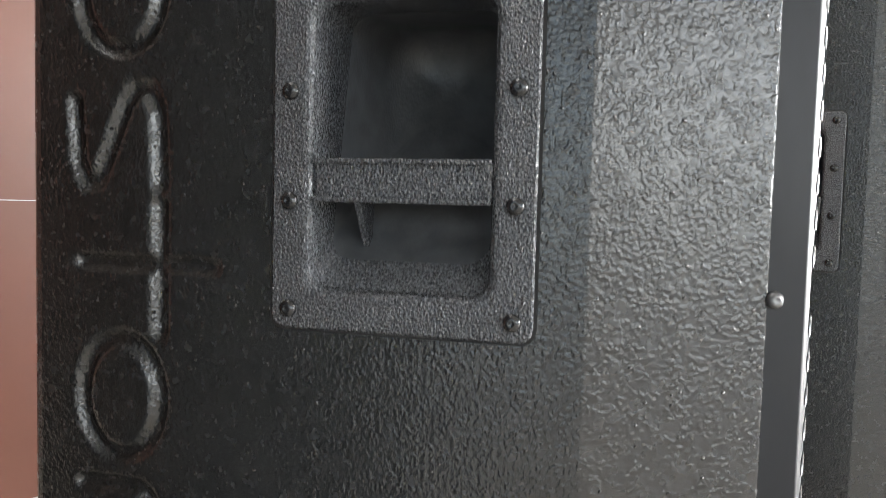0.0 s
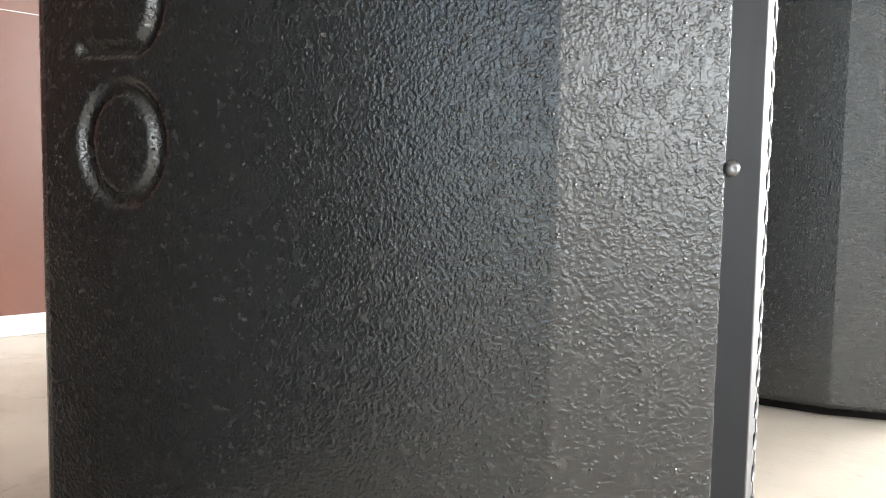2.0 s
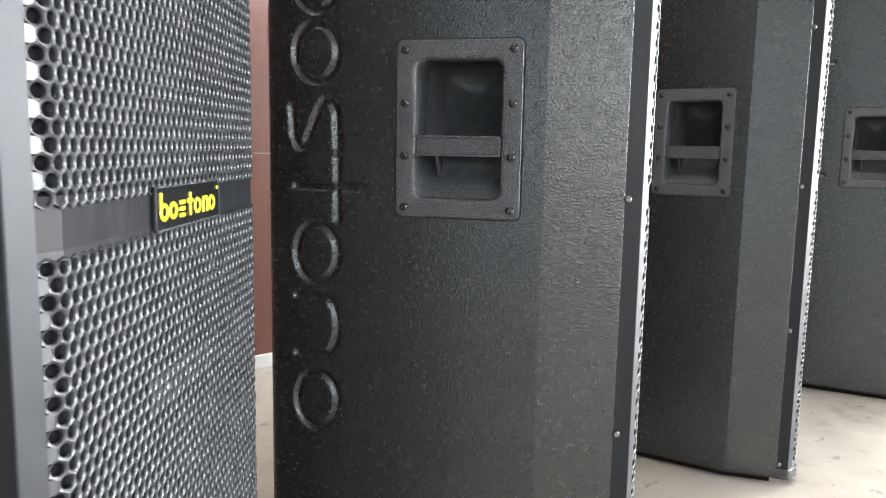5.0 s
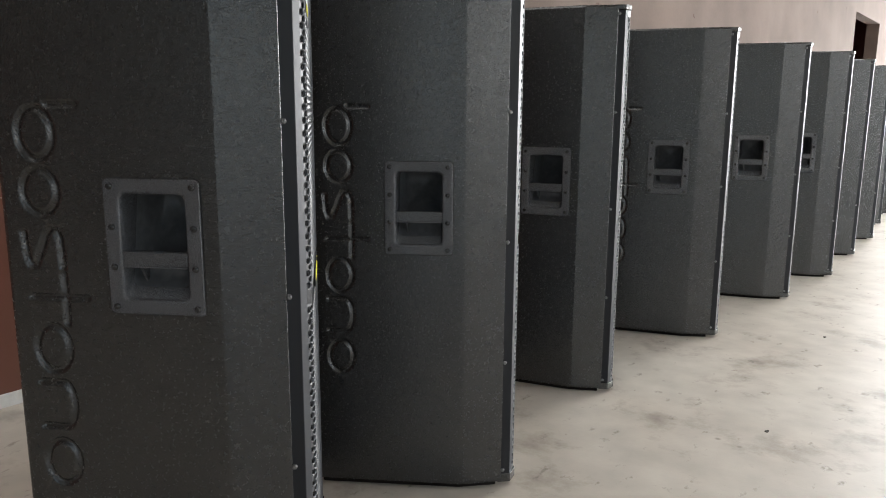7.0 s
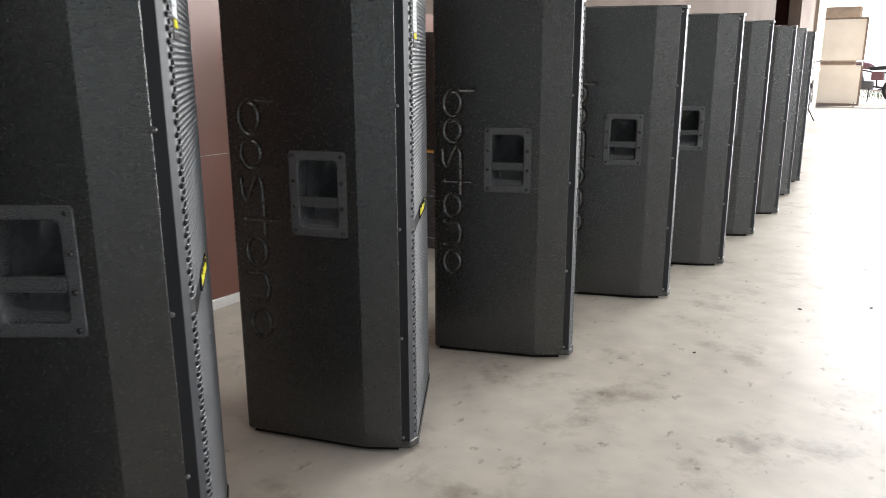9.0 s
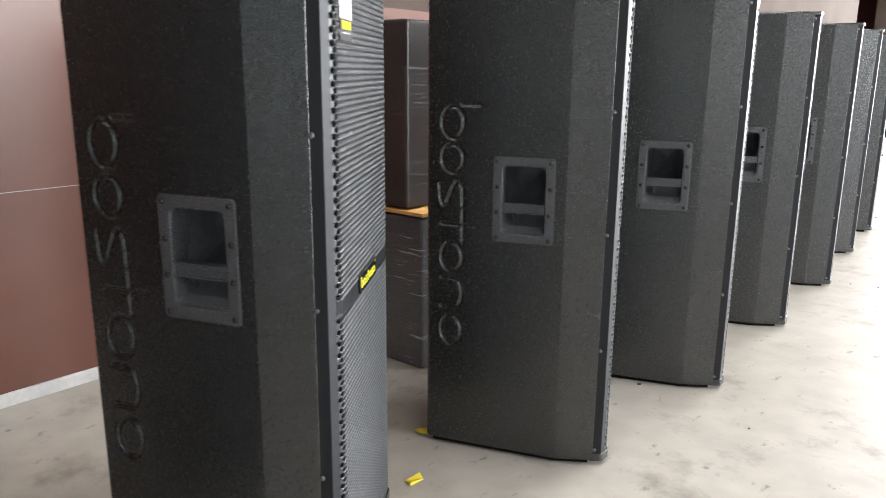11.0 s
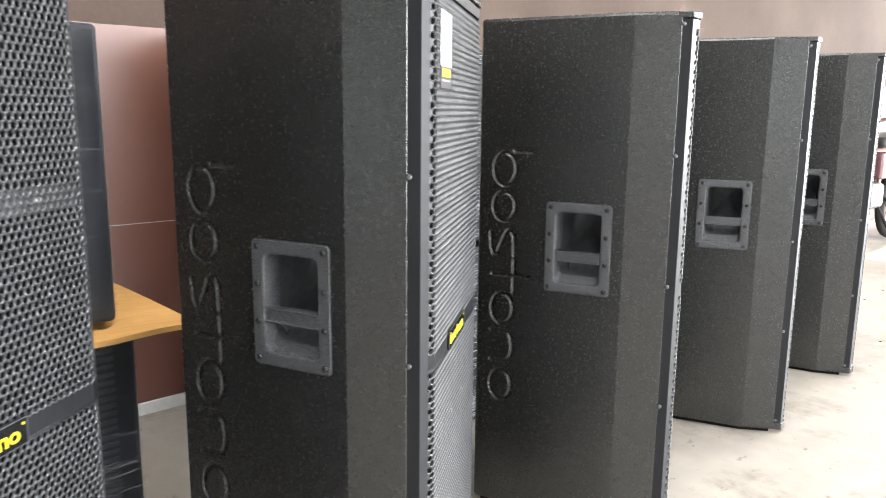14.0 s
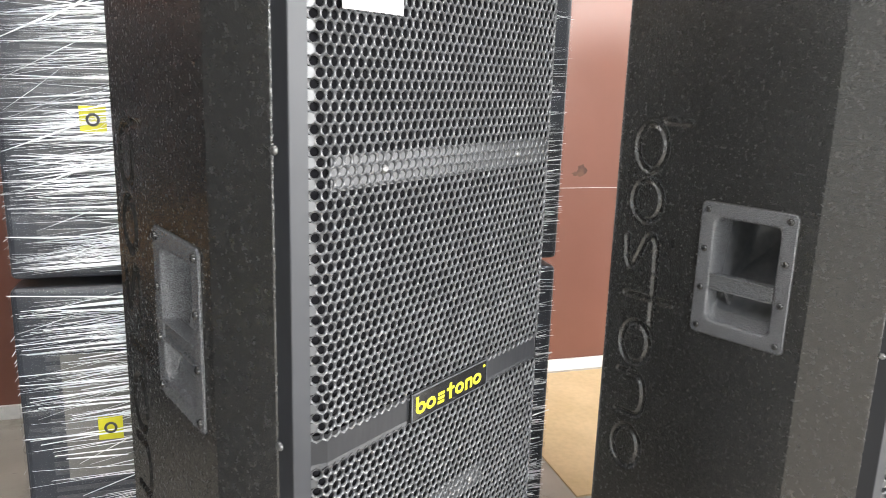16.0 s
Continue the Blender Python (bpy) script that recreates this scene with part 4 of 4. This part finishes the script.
# place of the handle's foot point, turn, height, and small differences in how each was assembled
CABINETS = (
    (0.0828, -2.2676, 30.83, 1.0, 0.0074, (-0.0145, 0.0063, 0.0089)),
    (0.0484, -1.5896, 32.65, 1.0, -0.0033, (-0.0025, -0.0052, -0.0069)),
    (-0.0753, -0.8140, 15.21, 1.0, -0.0050, (-0.0043, -0.0099, -0.0046)),
    (0.0018, 0.0026, 18.43, 1.0, -0.0033, (-0.0098, 0.0012, -0.0082)),
    (0.0704, 0.8573, 19.09, 1.0, -0.0040, (-0.0024, -0.0025, -0.0094)),
    (0.1305, 1.5405, 19.87, 1.0, -0.0046, (-0.0089, -0.0063, -0.0066)),
    (0.1088, 2.3206, 20.46, 1.0, -0.0001, (0.0012, -0.0014, 0.0004)),
    (0.0959, 3.0918, 20.56, 1.0, 0.0027, (0.0066, 0.0067, 0.0112)),
    (0.0290, 3.9156, 23.21, 1.01, 0.0, (0.0140, 0.0020, 0.0100)),
    (-0.0370, 4.6791, 15.90, 1.01, -0.0020, (0.0030, -0.0030, -0.0030)),
)
first = speaker_cabinet()
row = [first] + [copy_thing(first, Matrix()) for _ in CABINETS[1:]]
for i, (c, (x, y, turn, tall, dh, ds)) in enumerate(zip(row, CABINETS)):
    c.matrix_basis = pose(x, y, 0, 0, 0, turn) @ Matrix.Diagonal((1, 1, tall, 1))
    for o in c.children:
        kind = o.name.split(".")[0]
        if kind == "grille":
            o.data = GRILLE_FINE if i in (0, 3, 5, 6, 7) else GRILLE_PLAIN
        elif kind == "handle":
            o.location.z = HZ + dh
        elif kind == "badge" and i == 6:
            o.matrix_local = FRONT @ Matrix.Translation((0, -0.02, 0))
        elif kind == "screw":
            for z, d in zip((0.9087, 0.6153, 0.3253), ds):
                if abs(o.location.z - z) < 0.001:
                    o.location.z = z + d
                    break


# ---------------------------------------------------------------- wrapped stacks along the wall
def wrapped_cabinet(m, w, d, h, mat, film, label, folds, seed, dots=(), gathered=0):
    """A loudspeaker in stretch film: x forward from the back, y along the wall, standing at its base."""
    rnd = random.Random(seed)
    t = thing("wrapped_speaker", m, label, "wrapped loudspeaker", "film-wrapped loudspeakers")
    part("cabinet", box(0, d, 0, w, 0, h, 0.012, 3), mat, t)
    if mat is M_DARKBOX:
        bm = bmesh.new()
        for k in range(int(h / 0.018)):
            z = 0.03 + k * 0.018
            if z < h - 0.03:
                add_box(bm, d, d + 0.0015, 0.05, w - 0.05, z, z + 0.009)
        part("slotted_grille", bm, M_MESH, t, "dim grille seen through the film")
    f = part("stretch_film", box(-0.004, d + 0.004, -0.004, w + 0.004, 0.002, h + 0.004, 0.014, 3), film, t, "clear glossy stretch film")
    f.visible_shadow = False
    verts, faces = [], []

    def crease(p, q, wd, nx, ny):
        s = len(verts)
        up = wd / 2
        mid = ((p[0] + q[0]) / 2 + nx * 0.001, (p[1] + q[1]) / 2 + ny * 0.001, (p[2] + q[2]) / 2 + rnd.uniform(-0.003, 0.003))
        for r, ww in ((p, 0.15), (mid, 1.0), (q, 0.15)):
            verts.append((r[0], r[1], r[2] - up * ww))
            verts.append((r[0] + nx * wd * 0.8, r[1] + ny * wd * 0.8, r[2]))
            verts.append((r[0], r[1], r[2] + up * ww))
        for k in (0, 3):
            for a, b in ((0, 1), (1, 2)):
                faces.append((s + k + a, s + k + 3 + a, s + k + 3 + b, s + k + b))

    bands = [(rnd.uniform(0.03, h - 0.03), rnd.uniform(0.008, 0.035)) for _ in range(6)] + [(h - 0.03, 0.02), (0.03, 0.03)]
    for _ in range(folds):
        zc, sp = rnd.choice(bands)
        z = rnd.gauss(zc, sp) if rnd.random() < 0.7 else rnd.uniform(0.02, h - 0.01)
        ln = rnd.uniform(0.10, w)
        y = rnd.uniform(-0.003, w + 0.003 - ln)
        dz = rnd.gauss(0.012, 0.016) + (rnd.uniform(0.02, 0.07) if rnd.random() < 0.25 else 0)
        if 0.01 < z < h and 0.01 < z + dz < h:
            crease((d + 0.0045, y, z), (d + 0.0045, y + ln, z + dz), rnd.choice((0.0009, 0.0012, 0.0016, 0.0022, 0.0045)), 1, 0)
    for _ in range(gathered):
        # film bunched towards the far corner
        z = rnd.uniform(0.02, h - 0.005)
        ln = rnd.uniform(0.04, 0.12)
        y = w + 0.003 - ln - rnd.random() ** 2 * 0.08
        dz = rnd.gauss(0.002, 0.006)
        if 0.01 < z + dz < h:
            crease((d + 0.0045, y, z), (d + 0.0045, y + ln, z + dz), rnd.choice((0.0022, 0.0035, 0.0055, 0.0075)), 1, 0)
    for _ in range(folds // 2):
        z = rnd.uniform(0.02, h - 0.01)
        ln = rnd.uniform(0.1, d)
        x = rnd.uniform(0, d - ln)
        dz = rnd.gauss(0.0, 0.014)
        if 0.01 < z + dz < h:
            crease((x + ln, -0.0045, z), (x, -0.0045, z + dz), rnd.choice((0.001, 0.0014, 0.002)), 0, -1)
    # the ribbons carry the film's highlights in their pale colour
    tagged(from_lists("film_creases", verts, faces, M_FOLD if seed > 4 else M_FOLD_FAINT, t, "gathered creases of the film with glints put into their colour"), kind="stuff")
    if seed == 5:
        part("paper_sheet", box(d + 0.0005, d + 0.0018, 0.075, 0.215, 0.20, 0.455), M_SHEETPAPER, t, "greyish paper sheet under the film")
    for y, z in dots:
        s = part("sticker", box(d + 0.0062, d + 0.0070, y - 0.022, y + 0.022, z - 0.024, z + 0.024), M_YELLOW, t, "square yellow sticker with a dark ring")
        bm = bmesh.new()
        add_ring(bm, (d + 0.0070, y, z), 0.0095, 0.0026, "x", 20, 6)
        part("ring", bm, M_STICKRING, s)
    return t


BACK = -1.252
DARK = "black loudspeaker wrapped in shiny stretch film by the wall"
BROWN = "dark brown box wrapped in stretch film by the wall"
wrapped_cabinet(pose(BACK, 1.138, 0), 0.53, 0.745, 0.526, M_BROWNBOX, M_FILM_HAZY, BROWN, 130, 1)
wrapped_cabinet(pose(BACK, 1.140, 0.548), 0.52, 0.675, 0.608, M_BROWNBOX, M_FILM_THIN, BROWN, 90, 2)
wrapped_cabinet(pose(BACK, 1.720, 0), 0.565, 0.752, 0.512, M_DARKBOX, M_FILM, DARK, 110, 3)
wrapped_cabinet(pose(BACK, 1.715, 0.548), 0.535, 0.752, 0.628, M_DARKBOX, M_FILM_THIN, DARK, 40, 4)
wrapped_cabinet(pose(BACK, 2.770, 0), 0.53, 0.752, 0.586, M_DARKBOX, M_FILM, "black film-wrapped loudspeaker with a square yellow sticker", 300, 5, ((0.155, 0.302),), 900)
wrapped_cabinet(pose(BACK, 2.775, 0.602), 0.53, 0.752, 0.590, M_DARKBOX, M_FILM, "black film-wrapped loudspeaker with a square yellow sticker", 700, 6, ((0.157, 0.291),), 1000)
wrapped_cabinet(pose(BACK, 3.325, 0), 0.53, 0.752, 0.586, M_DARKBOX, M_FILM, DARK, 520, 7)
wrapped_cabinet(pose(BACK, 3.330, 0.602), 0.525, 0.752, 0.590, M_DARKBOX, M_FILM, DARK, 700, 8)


def cardboard_sheet(x0, x1, y0, y1, z, bend, label, mat, thick=0.012):
    """A sheet of corrugated board laid between boxes, its loose end drooping a little."""
    nx, ny = 14, 14
    verts, faces = [], []
    for top in (0, 1):
        for i in range(nx + 1):
            for j in range(ny + 1):
                u, v = i / nx, j / ny
                x, y = x0 + (x1 - x0) * u, y0 + (y1 - y0) * v
                over = max(0.0, (y - (y1 - 0.2)) / 0.2)
                cut = 0.10 * over ** 1.5
                x = min(x, x1 - cut * 0.4)
                droop = bend * over ** 2 + 0.004 * math.sin(9 * v + 3 * u)
                verts.append((x, y, z + thick * top - droop if over else z + thick * top))
    s = (nx + 1) * (ny + 1)
    for i in range(nx):
        for j in range(ny):
            a = i * (ny + 1) + j
            faces.append((s + a, s + a + ny + 1, s + a + ny + 2, s + a + 1))
            faces.append((a + 1, a + ny + 2, a + ny + 1, a))
    rim = [i * (ny + 1) for i in range(nx + 1)] + [nx * (ny + 1) + j for j in range(1, ny + 1)] + [i * (ny + 1) + ny for i in range(nx - 1, -1, -1)] + list(range(ny - 1, 0, -1))
    for a, b in zip(rim, rim[1:] + rim[:1]):
        faces.append((a, b, s + b, s + a))
    return tagged(from_lists("cardboard_sheet", verts, faces, mat), label, "cardboard")


cardboard_sheet(BACK, -0.50, 1.13, 1.69, 0.5325, 0.0, "tan cardboard sheet laid between two wrapped boxes", M_CARD)
cardboard_sheet(BACK, -0.415, 1.72, 2.41, 0.5225, 0.012, "orange-tan cardboard sheet sticking out between wrapped loudspeakers", M_CARD)
cardboard_sheet(BACK, -0.62, 2.77, 3.31, 0.5885, 0.0, "tan cardboard sheet laid between two wrapped boxes", M_CARD)


def cardboard_box(m, w, d, h, label):
    """A closed carton: walls, two top flaps with a gap, and a strip of tape along it."""
    t = thing("cardboard_box", m, label, "cardboard box")
    part("carton", box(0, d, 0, w, 0, h - 0.004, 0.004, 2), M_CARD_PALE, t)
    for y0, y1 in ((0.001, w / 2 - 0.0015), (w / 2 + 0.0015, w - 0.001)):
        part("flap", box(0.001, d - 0.001, y0, y1, h - 0.0038, h, 0.001, 1), M_CARD_PALE, t)
    part("tape", box(-0.0005, d + 0.0006, w / 2 - 0.024, w / 2 + 0.024, h + 0.0001, h + 0.0006), M_TAPE_CLEAR, t, "glossy brown packing tape")
    return t


cardboard_box(pose(BACK, 2.79, 1.1965), 0.53, 0.765, 0.05, "flat pale tan cardboard carton on top of the film-wrapped loudspeakers")
cardboard_sheet(-1.235, -0.50, 3.95, 4.75, 0.0, 0.0, "pale tan cardboard sheet lying on the floor by the wall", M_CARD_PALE, 0.005)


# ---------------------------------------------------------------- gate and motorcycles
def sheet_gate(m, w, h):
    g = thing("sheet_gate", m, "beige sheet-metal gate leaf standing open, with a dark frame", "gate")
    for z0, z1 in ((0.06, h / 2 - 0.02), (h / 2 + 0.02, h)):
        part("panel", box(0.03, w - 0.03, 0.0, 0.02, z0 + 0.03, z1 - 0.03, 0.004), M_GATE, g)
    for x in (0.0, w - 0.04):
        part("stile", box(x, x + 0.04, -0.01, 0.03, 0.04, h, 0.004), M_GATEFRAME, g, "dark steel upright")
    for z in (0.04, h / 2 - 0.02, h - 0.04):
        part("rail", box(0.04, w - 0.04, -0.01, 0.03, z, z + 0.04, 0.004), M_GATEFRAME, g, "dark steel rail")
    bm = bmesh.new()
    add_tube(bm, (w - 0.1, 0.01, 0.0), (w - 0.1, 0.01, 0.12), 0.012)
    part("drop_bolt", bm, M_GATEFRAME, g)
    bm = bmesh.new()
    add_tube(bm, (w - 0.03, -0.04, h / 2 - 0.06), (w - 0.03, -0.04, h / 2 + 0.06), 0.02)
    part("latch", bm, M_CHROME, g)
    bm = bmesh.new()
    add_tube(bm, (0.05, 0.01, 0.0), (0.05, 0.01, 0.05), 0.016)
    part("pivot", bm, M_GATEFRAME, g)
    return g


sheet_gate(pose(-1.98, 16.6, 0, 0, 0, 4), 1.36, 1.9)


def motorcycle(m, paint, label):
    """Small commuter motorcycle: front wheel towards +x, standing on its wheels."""
    t = thing("motorcycle", m, label, "motorcycle")
    for x in (-0.62, 0.62):
        bm = bmesh.new()
        add_ring(bm, (x, 0, 0.30), 0.262, 0.038, "y", 36, 8)
        w = part("wheel", bm, M_RUBBER, t, "black rubber tyre", True)
        bm = bmesh.new()
        add_ring(bm, (x, 0, 0.30), 0.222, 0.012, "y", 36, 6)
        part("rim", bm, M_ENGINE, w, "dull metal rim")
        bm = bmesh.new()
        for k in range(12):
            a = math.pi * 2 * k / 12
            add_tube(bm, (x, 0, 0.30), (x + 0.22 * math.cos(a), 0, 0.30 + 0.22 * math.sin(a)), 0.003, 5)
        add_tube(bm, (x, -0.05, 0.30), (x, 0.05, 0.30), 0.045, 14)
        part("spokes", bm, M_ENGINE, w)
        bm = bmesh.new()
        prev = None
        for k in range(9):
            a = radians(20 + 140 * k / 8 + (20 if x < 0 else -10))
            p = [(x + 0.335 * math.cos(a), s, 0.30 + 0.335 * math.sin(a)) for s in (-0.055, 0, 0.055)]
            p[1] = (x + 0.35 * math.cos(a), 0, 0.30 + 0.35 * math.sin(a))
            row = [bm.verts.new(q) for q in p]
            if prev:
                for i in (0, 1):
                    bm.faces.new((prev[i], row[i], row[i + 1], prev[i + 1]))
            prev = row
        bmesh.ops.solidify(bm, geom=bm.faces[:], thickness=0.004)
        part("mudguard", bm, M_RUBBER if x < 0 else paint, t)
    bm = bmesh.new()
    for s in (-0.07, 0.07):
        add_tube(bm, (0.62, s, 0.30), (0.42, s, 0.88), 0.018)
    part("fork", bm, M_CHROME, t)
    bm = bmesh.new()
    for a, b in (((0.44, 0, 0.84), (0.30, 0, 0.40)), ((0.30, 0, 0.40), (-0.2, 0, 0.36)), ((0.44, 0, 0.82), (-0.15, 0, 0.70)), ((-0.15, 0, 0.70), (-0.75, 0, 0.72)),
                 ((-0.15, 0, 0.70), (-0.2, 0, 0.36)), ((-0.2, 0.09, 0.36), (-0.62, 0.09, 0.30)), ((-0.2, -0.09, 0.36), (-0.62, -0.09, 0.30))):
        add_tube(bm, a, b, 0.017)
    part("frame", bm, M_RUBBER, t, "black tubular frame")
    bm = bmesh.new()
    for s in (-0.11, 0.11):
        add_tube(bm, (-0.62, s, 0.30), (-0.5, s, 0.68), 0.022, 12)
    part("shock_absorber", bm, M_CHROME, t)
    bm = bmesh.new()
    bmesh.ops.create_uvsphere(bm, u_segments=20, v_segments=12, radius=1, matrix=Matrix.Translation((0.17, 0, 0.84)) @ Matrix.Diagonal((0.27, 0.13, 0.12, 1)))
    for v in bm.verts:
        if v.co.z < 0.79:
            v.co.z = 0.79
        v.co.y *= 1.0 if v.co.x > 0.1 else 0.8
    part("tank", bm, paint, t, "", True)
    bm = bmesh.new()
    add_box(bm, -0.66, 0.0, -0.125, 0.125, 0.76, 0.85, 0.035, 3)
    for v in bm.verts:
        v.co.z += 0.04 * max(0, (-v.co.x - 0.3)) / 0.36
    part("seat", bm, M_SEAT, t, "black vinyl seat", True)
    part("side_cover", box(-0.34, -0.06, -0.10, 0.10, 0.52, 0.73, 0.03, 3), paint, t)
    bm = bmesh.new()
    add_box(bm, -0.12, 0.24, -0.12, 0.12, 0.30, 0.50, 0.04, 3)
    add_tube(bm, (0.16, 0, 0.46), (0.24, 0, 0.68), 0.075, 14)
    eng = part("engine", bm, M_ENGINE, t, "finned aluminium engine")
    for k in range(5):
        bm = bmesh.new()
        add_tube(bm, (0.165 + 0.016 * k, 0, 0.49 + 0.04 * k), (0.168 + 0.016 * k, 0, 0.498 + 0.04 * k), 0.098, 14)
        part("cooling_fin", bm, M_ENGINE, eng)
    bm = bmesh.new()
    add_tube(bm, (0.26, -0.1, 0.55), (0.28, -0.13, 0.30), 0.018)
    add_tube(bm, (0.28, -0.13, 0.30), (-0.2, -0.15, 0.27), 0.018)
    add_tube(bm, (-0.2, -0.15, 0.27), (-0.78, -0.16, 0.36), 0.042, 14)
    part("exhaust", bm, M_CHROME, t, "chrome exhaust pipe")
    bm = bmesh.new()
    add_tube(bm, (0.50, 0, 0.88), (0.62, 0, 0.88), 0.06, 18, 0.095)
    part("headlamp", bm, M_CHROME, t, "round chrome headlamp")
    bm = bmesh.new()
    add_tube(bm, (0.40, -0.36, 1.0), (0.42, -0.12, 0.95), 0.013)
    add_tube(bm, (0.42, -0.12, 0.95), (0.42, 0.12, 0.95), 0.013)
    add_tube(bm, (0.42, 0.12, 0.95), (0.40, 0.36, 1.0), 0.013)
    part("handlebar", bm, M_CHROME, t)
    part("tail_lamp", box(-0.80, -0.74, -0.05, 0.05, 0.74, 0.80, 0.015), M_REDPAINT, t, "red tail lamp")
    bm = bmesh.new()
    add_tube(bm, (-0.72, -0.12, 0.80), (-0.92, -0.12, 0.86), 0.01)
    add_tube(bm, (-0.72, 0.12, 0.80), (-0.92, 0.12, 0.86), 0.01)
    add_tube(bm, (-0.92, -0.12, 0.86), (-0.92, 0.12, 0.86), 0.01)
    part("grab_rail", bm, M_CHROME, t)
    bm = bmesh.new()
    add_tube(bm, (-0.05, 0.1, 0.32), (-0.08, 0.26, 0.012), 0.012)
    part("side_stand", bm, M_RUBBER, t)
    return t


motorcycle(pose(-0.75, 19.6, 0, 0, 0, 172), M_SILVERPAINT, "dark maroon and chrome motorcycle parked outside the gate")
motorcycle(pose(-0.93, 8.05, 0, 0, 0, -94), M_SILVERPAINT, "dark maroon motorcycle parked along the cream wall")
motorcycle(pose(-0.96, 9.95, 0, 0, 0, -86), M_REDPAINT, "red and chrome motorcycle parked along the cream wall")
motorcycle(pose(-1.05, 11.85, 0, 0, 0, -91), M_REDPAINT, "red motorcycle parked before the dark doorway")


# ---------------------------------------------------------------- litter on the floor
def scrap(x, y, pts, mat, label, name, category, h=0.004, curl=0.006):
    bm = bmesh.new()
    lo = [bm.verts.new((px, py, 0.001)) for px, py in pts]
    hi = [bm.verts.new((px, py, h + curl * (i % 2))) for i, (px, py) in enumerate(pts)]
    bm.faces.new(list(reversed(lo)))
    bm.faces.new(hi)
    for i in range(len(pts)):
        j = (i + 1) % len(pts)
        bm.faces.new((lo[i], lo[j], hi[j], hi[i]))
    o = tagged(part(name, bm, mat), label, category)
    o.location = (x, y, 0)
    return o


scrap(-0.205, 0.80, ((-0.022, -0.010), (0.0, -0.014), (0.024, 0.004), (0.008, 0.014), (-0.02, 0.01)), M_TAPE, "crumpled scrap of orange tape on the floor", "tape_scrap", "tape")
scrap(-0.052, 0.592, ((-0.012, -0.022), (0.012, -0.026), (0.016, 0.016), (-0.004, 0.026)), M_TAPE, "torn scrap of yellow tape on the floor", "tape_scrap", "tape")
rng = random.Random(5)
for k in range(64):
    x, y = rng.uniform(-0.35, 2.6), rng.uniform(-2.2, 7.5)
    s = rng.uniform(0.003, 0.010)
    n = rng.choice((5, 6, 7))
    pts = [(s * rng.uniform(0.5, 1.2) * math.cos(2 * math.pi * i / n), s * rng.uniform(0.5, 1.6) * math.sin(2 * math.pi * i / n)) for i in range(n)]
    tagged(scrap(x, y, pts, M_DEBRIS, "small dark crumb of dirt on the concrete", "dirt_crumb", "debris", 0.003, 0.001), group="dirt crumbs")

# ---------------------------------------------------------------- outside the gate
# emissive panel: the brightness beyond the yard is put into a glowing surface
M_BACKDROP_GLOW = bpy.data.materials.new("glowing_backdrop_white")
M_BACKDROP_GLOW.use_nodes = True
hz = M_BACKDROP_GLOW.node_tree.nodes["Principled BSDF"]
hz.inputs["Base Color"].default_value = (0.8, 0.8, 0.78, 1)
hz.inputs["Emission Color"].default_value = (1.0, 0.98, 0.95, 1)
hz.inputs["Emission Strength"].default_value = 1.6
structure("backdrop", box(-58, 58, 112, 112.5, 0.0, 34), M_BACKDROP_GLOW, "glowing white panel standing in for the bright distance", "distance")
verts, faces = [], []
rng = random.Random(11)
for k in range(5200):
    x, y = rng.uniform(-9, 14), rng.uniform(20.9, 27)
    h, a, w = rng.uniform(0.04, 0.14), rng.uniform(0, 6.28), rng.uniform(0.006, 0.014)
    s = len(verts)
    dx, dy = math.cos(a) * w, math.sin(a) * w
    verts += [(x - dx, y - dy, 0.0), (x + dx, y + dy, 0.0), (x + dy * 2, y - dx * 2, h)]
    faces.append((s, s + 1, s + 2))
tagged(from_lists("grass", verts, faces, M_GRASS), "strip of green grass outside the gate", "grass", kind="stuff")
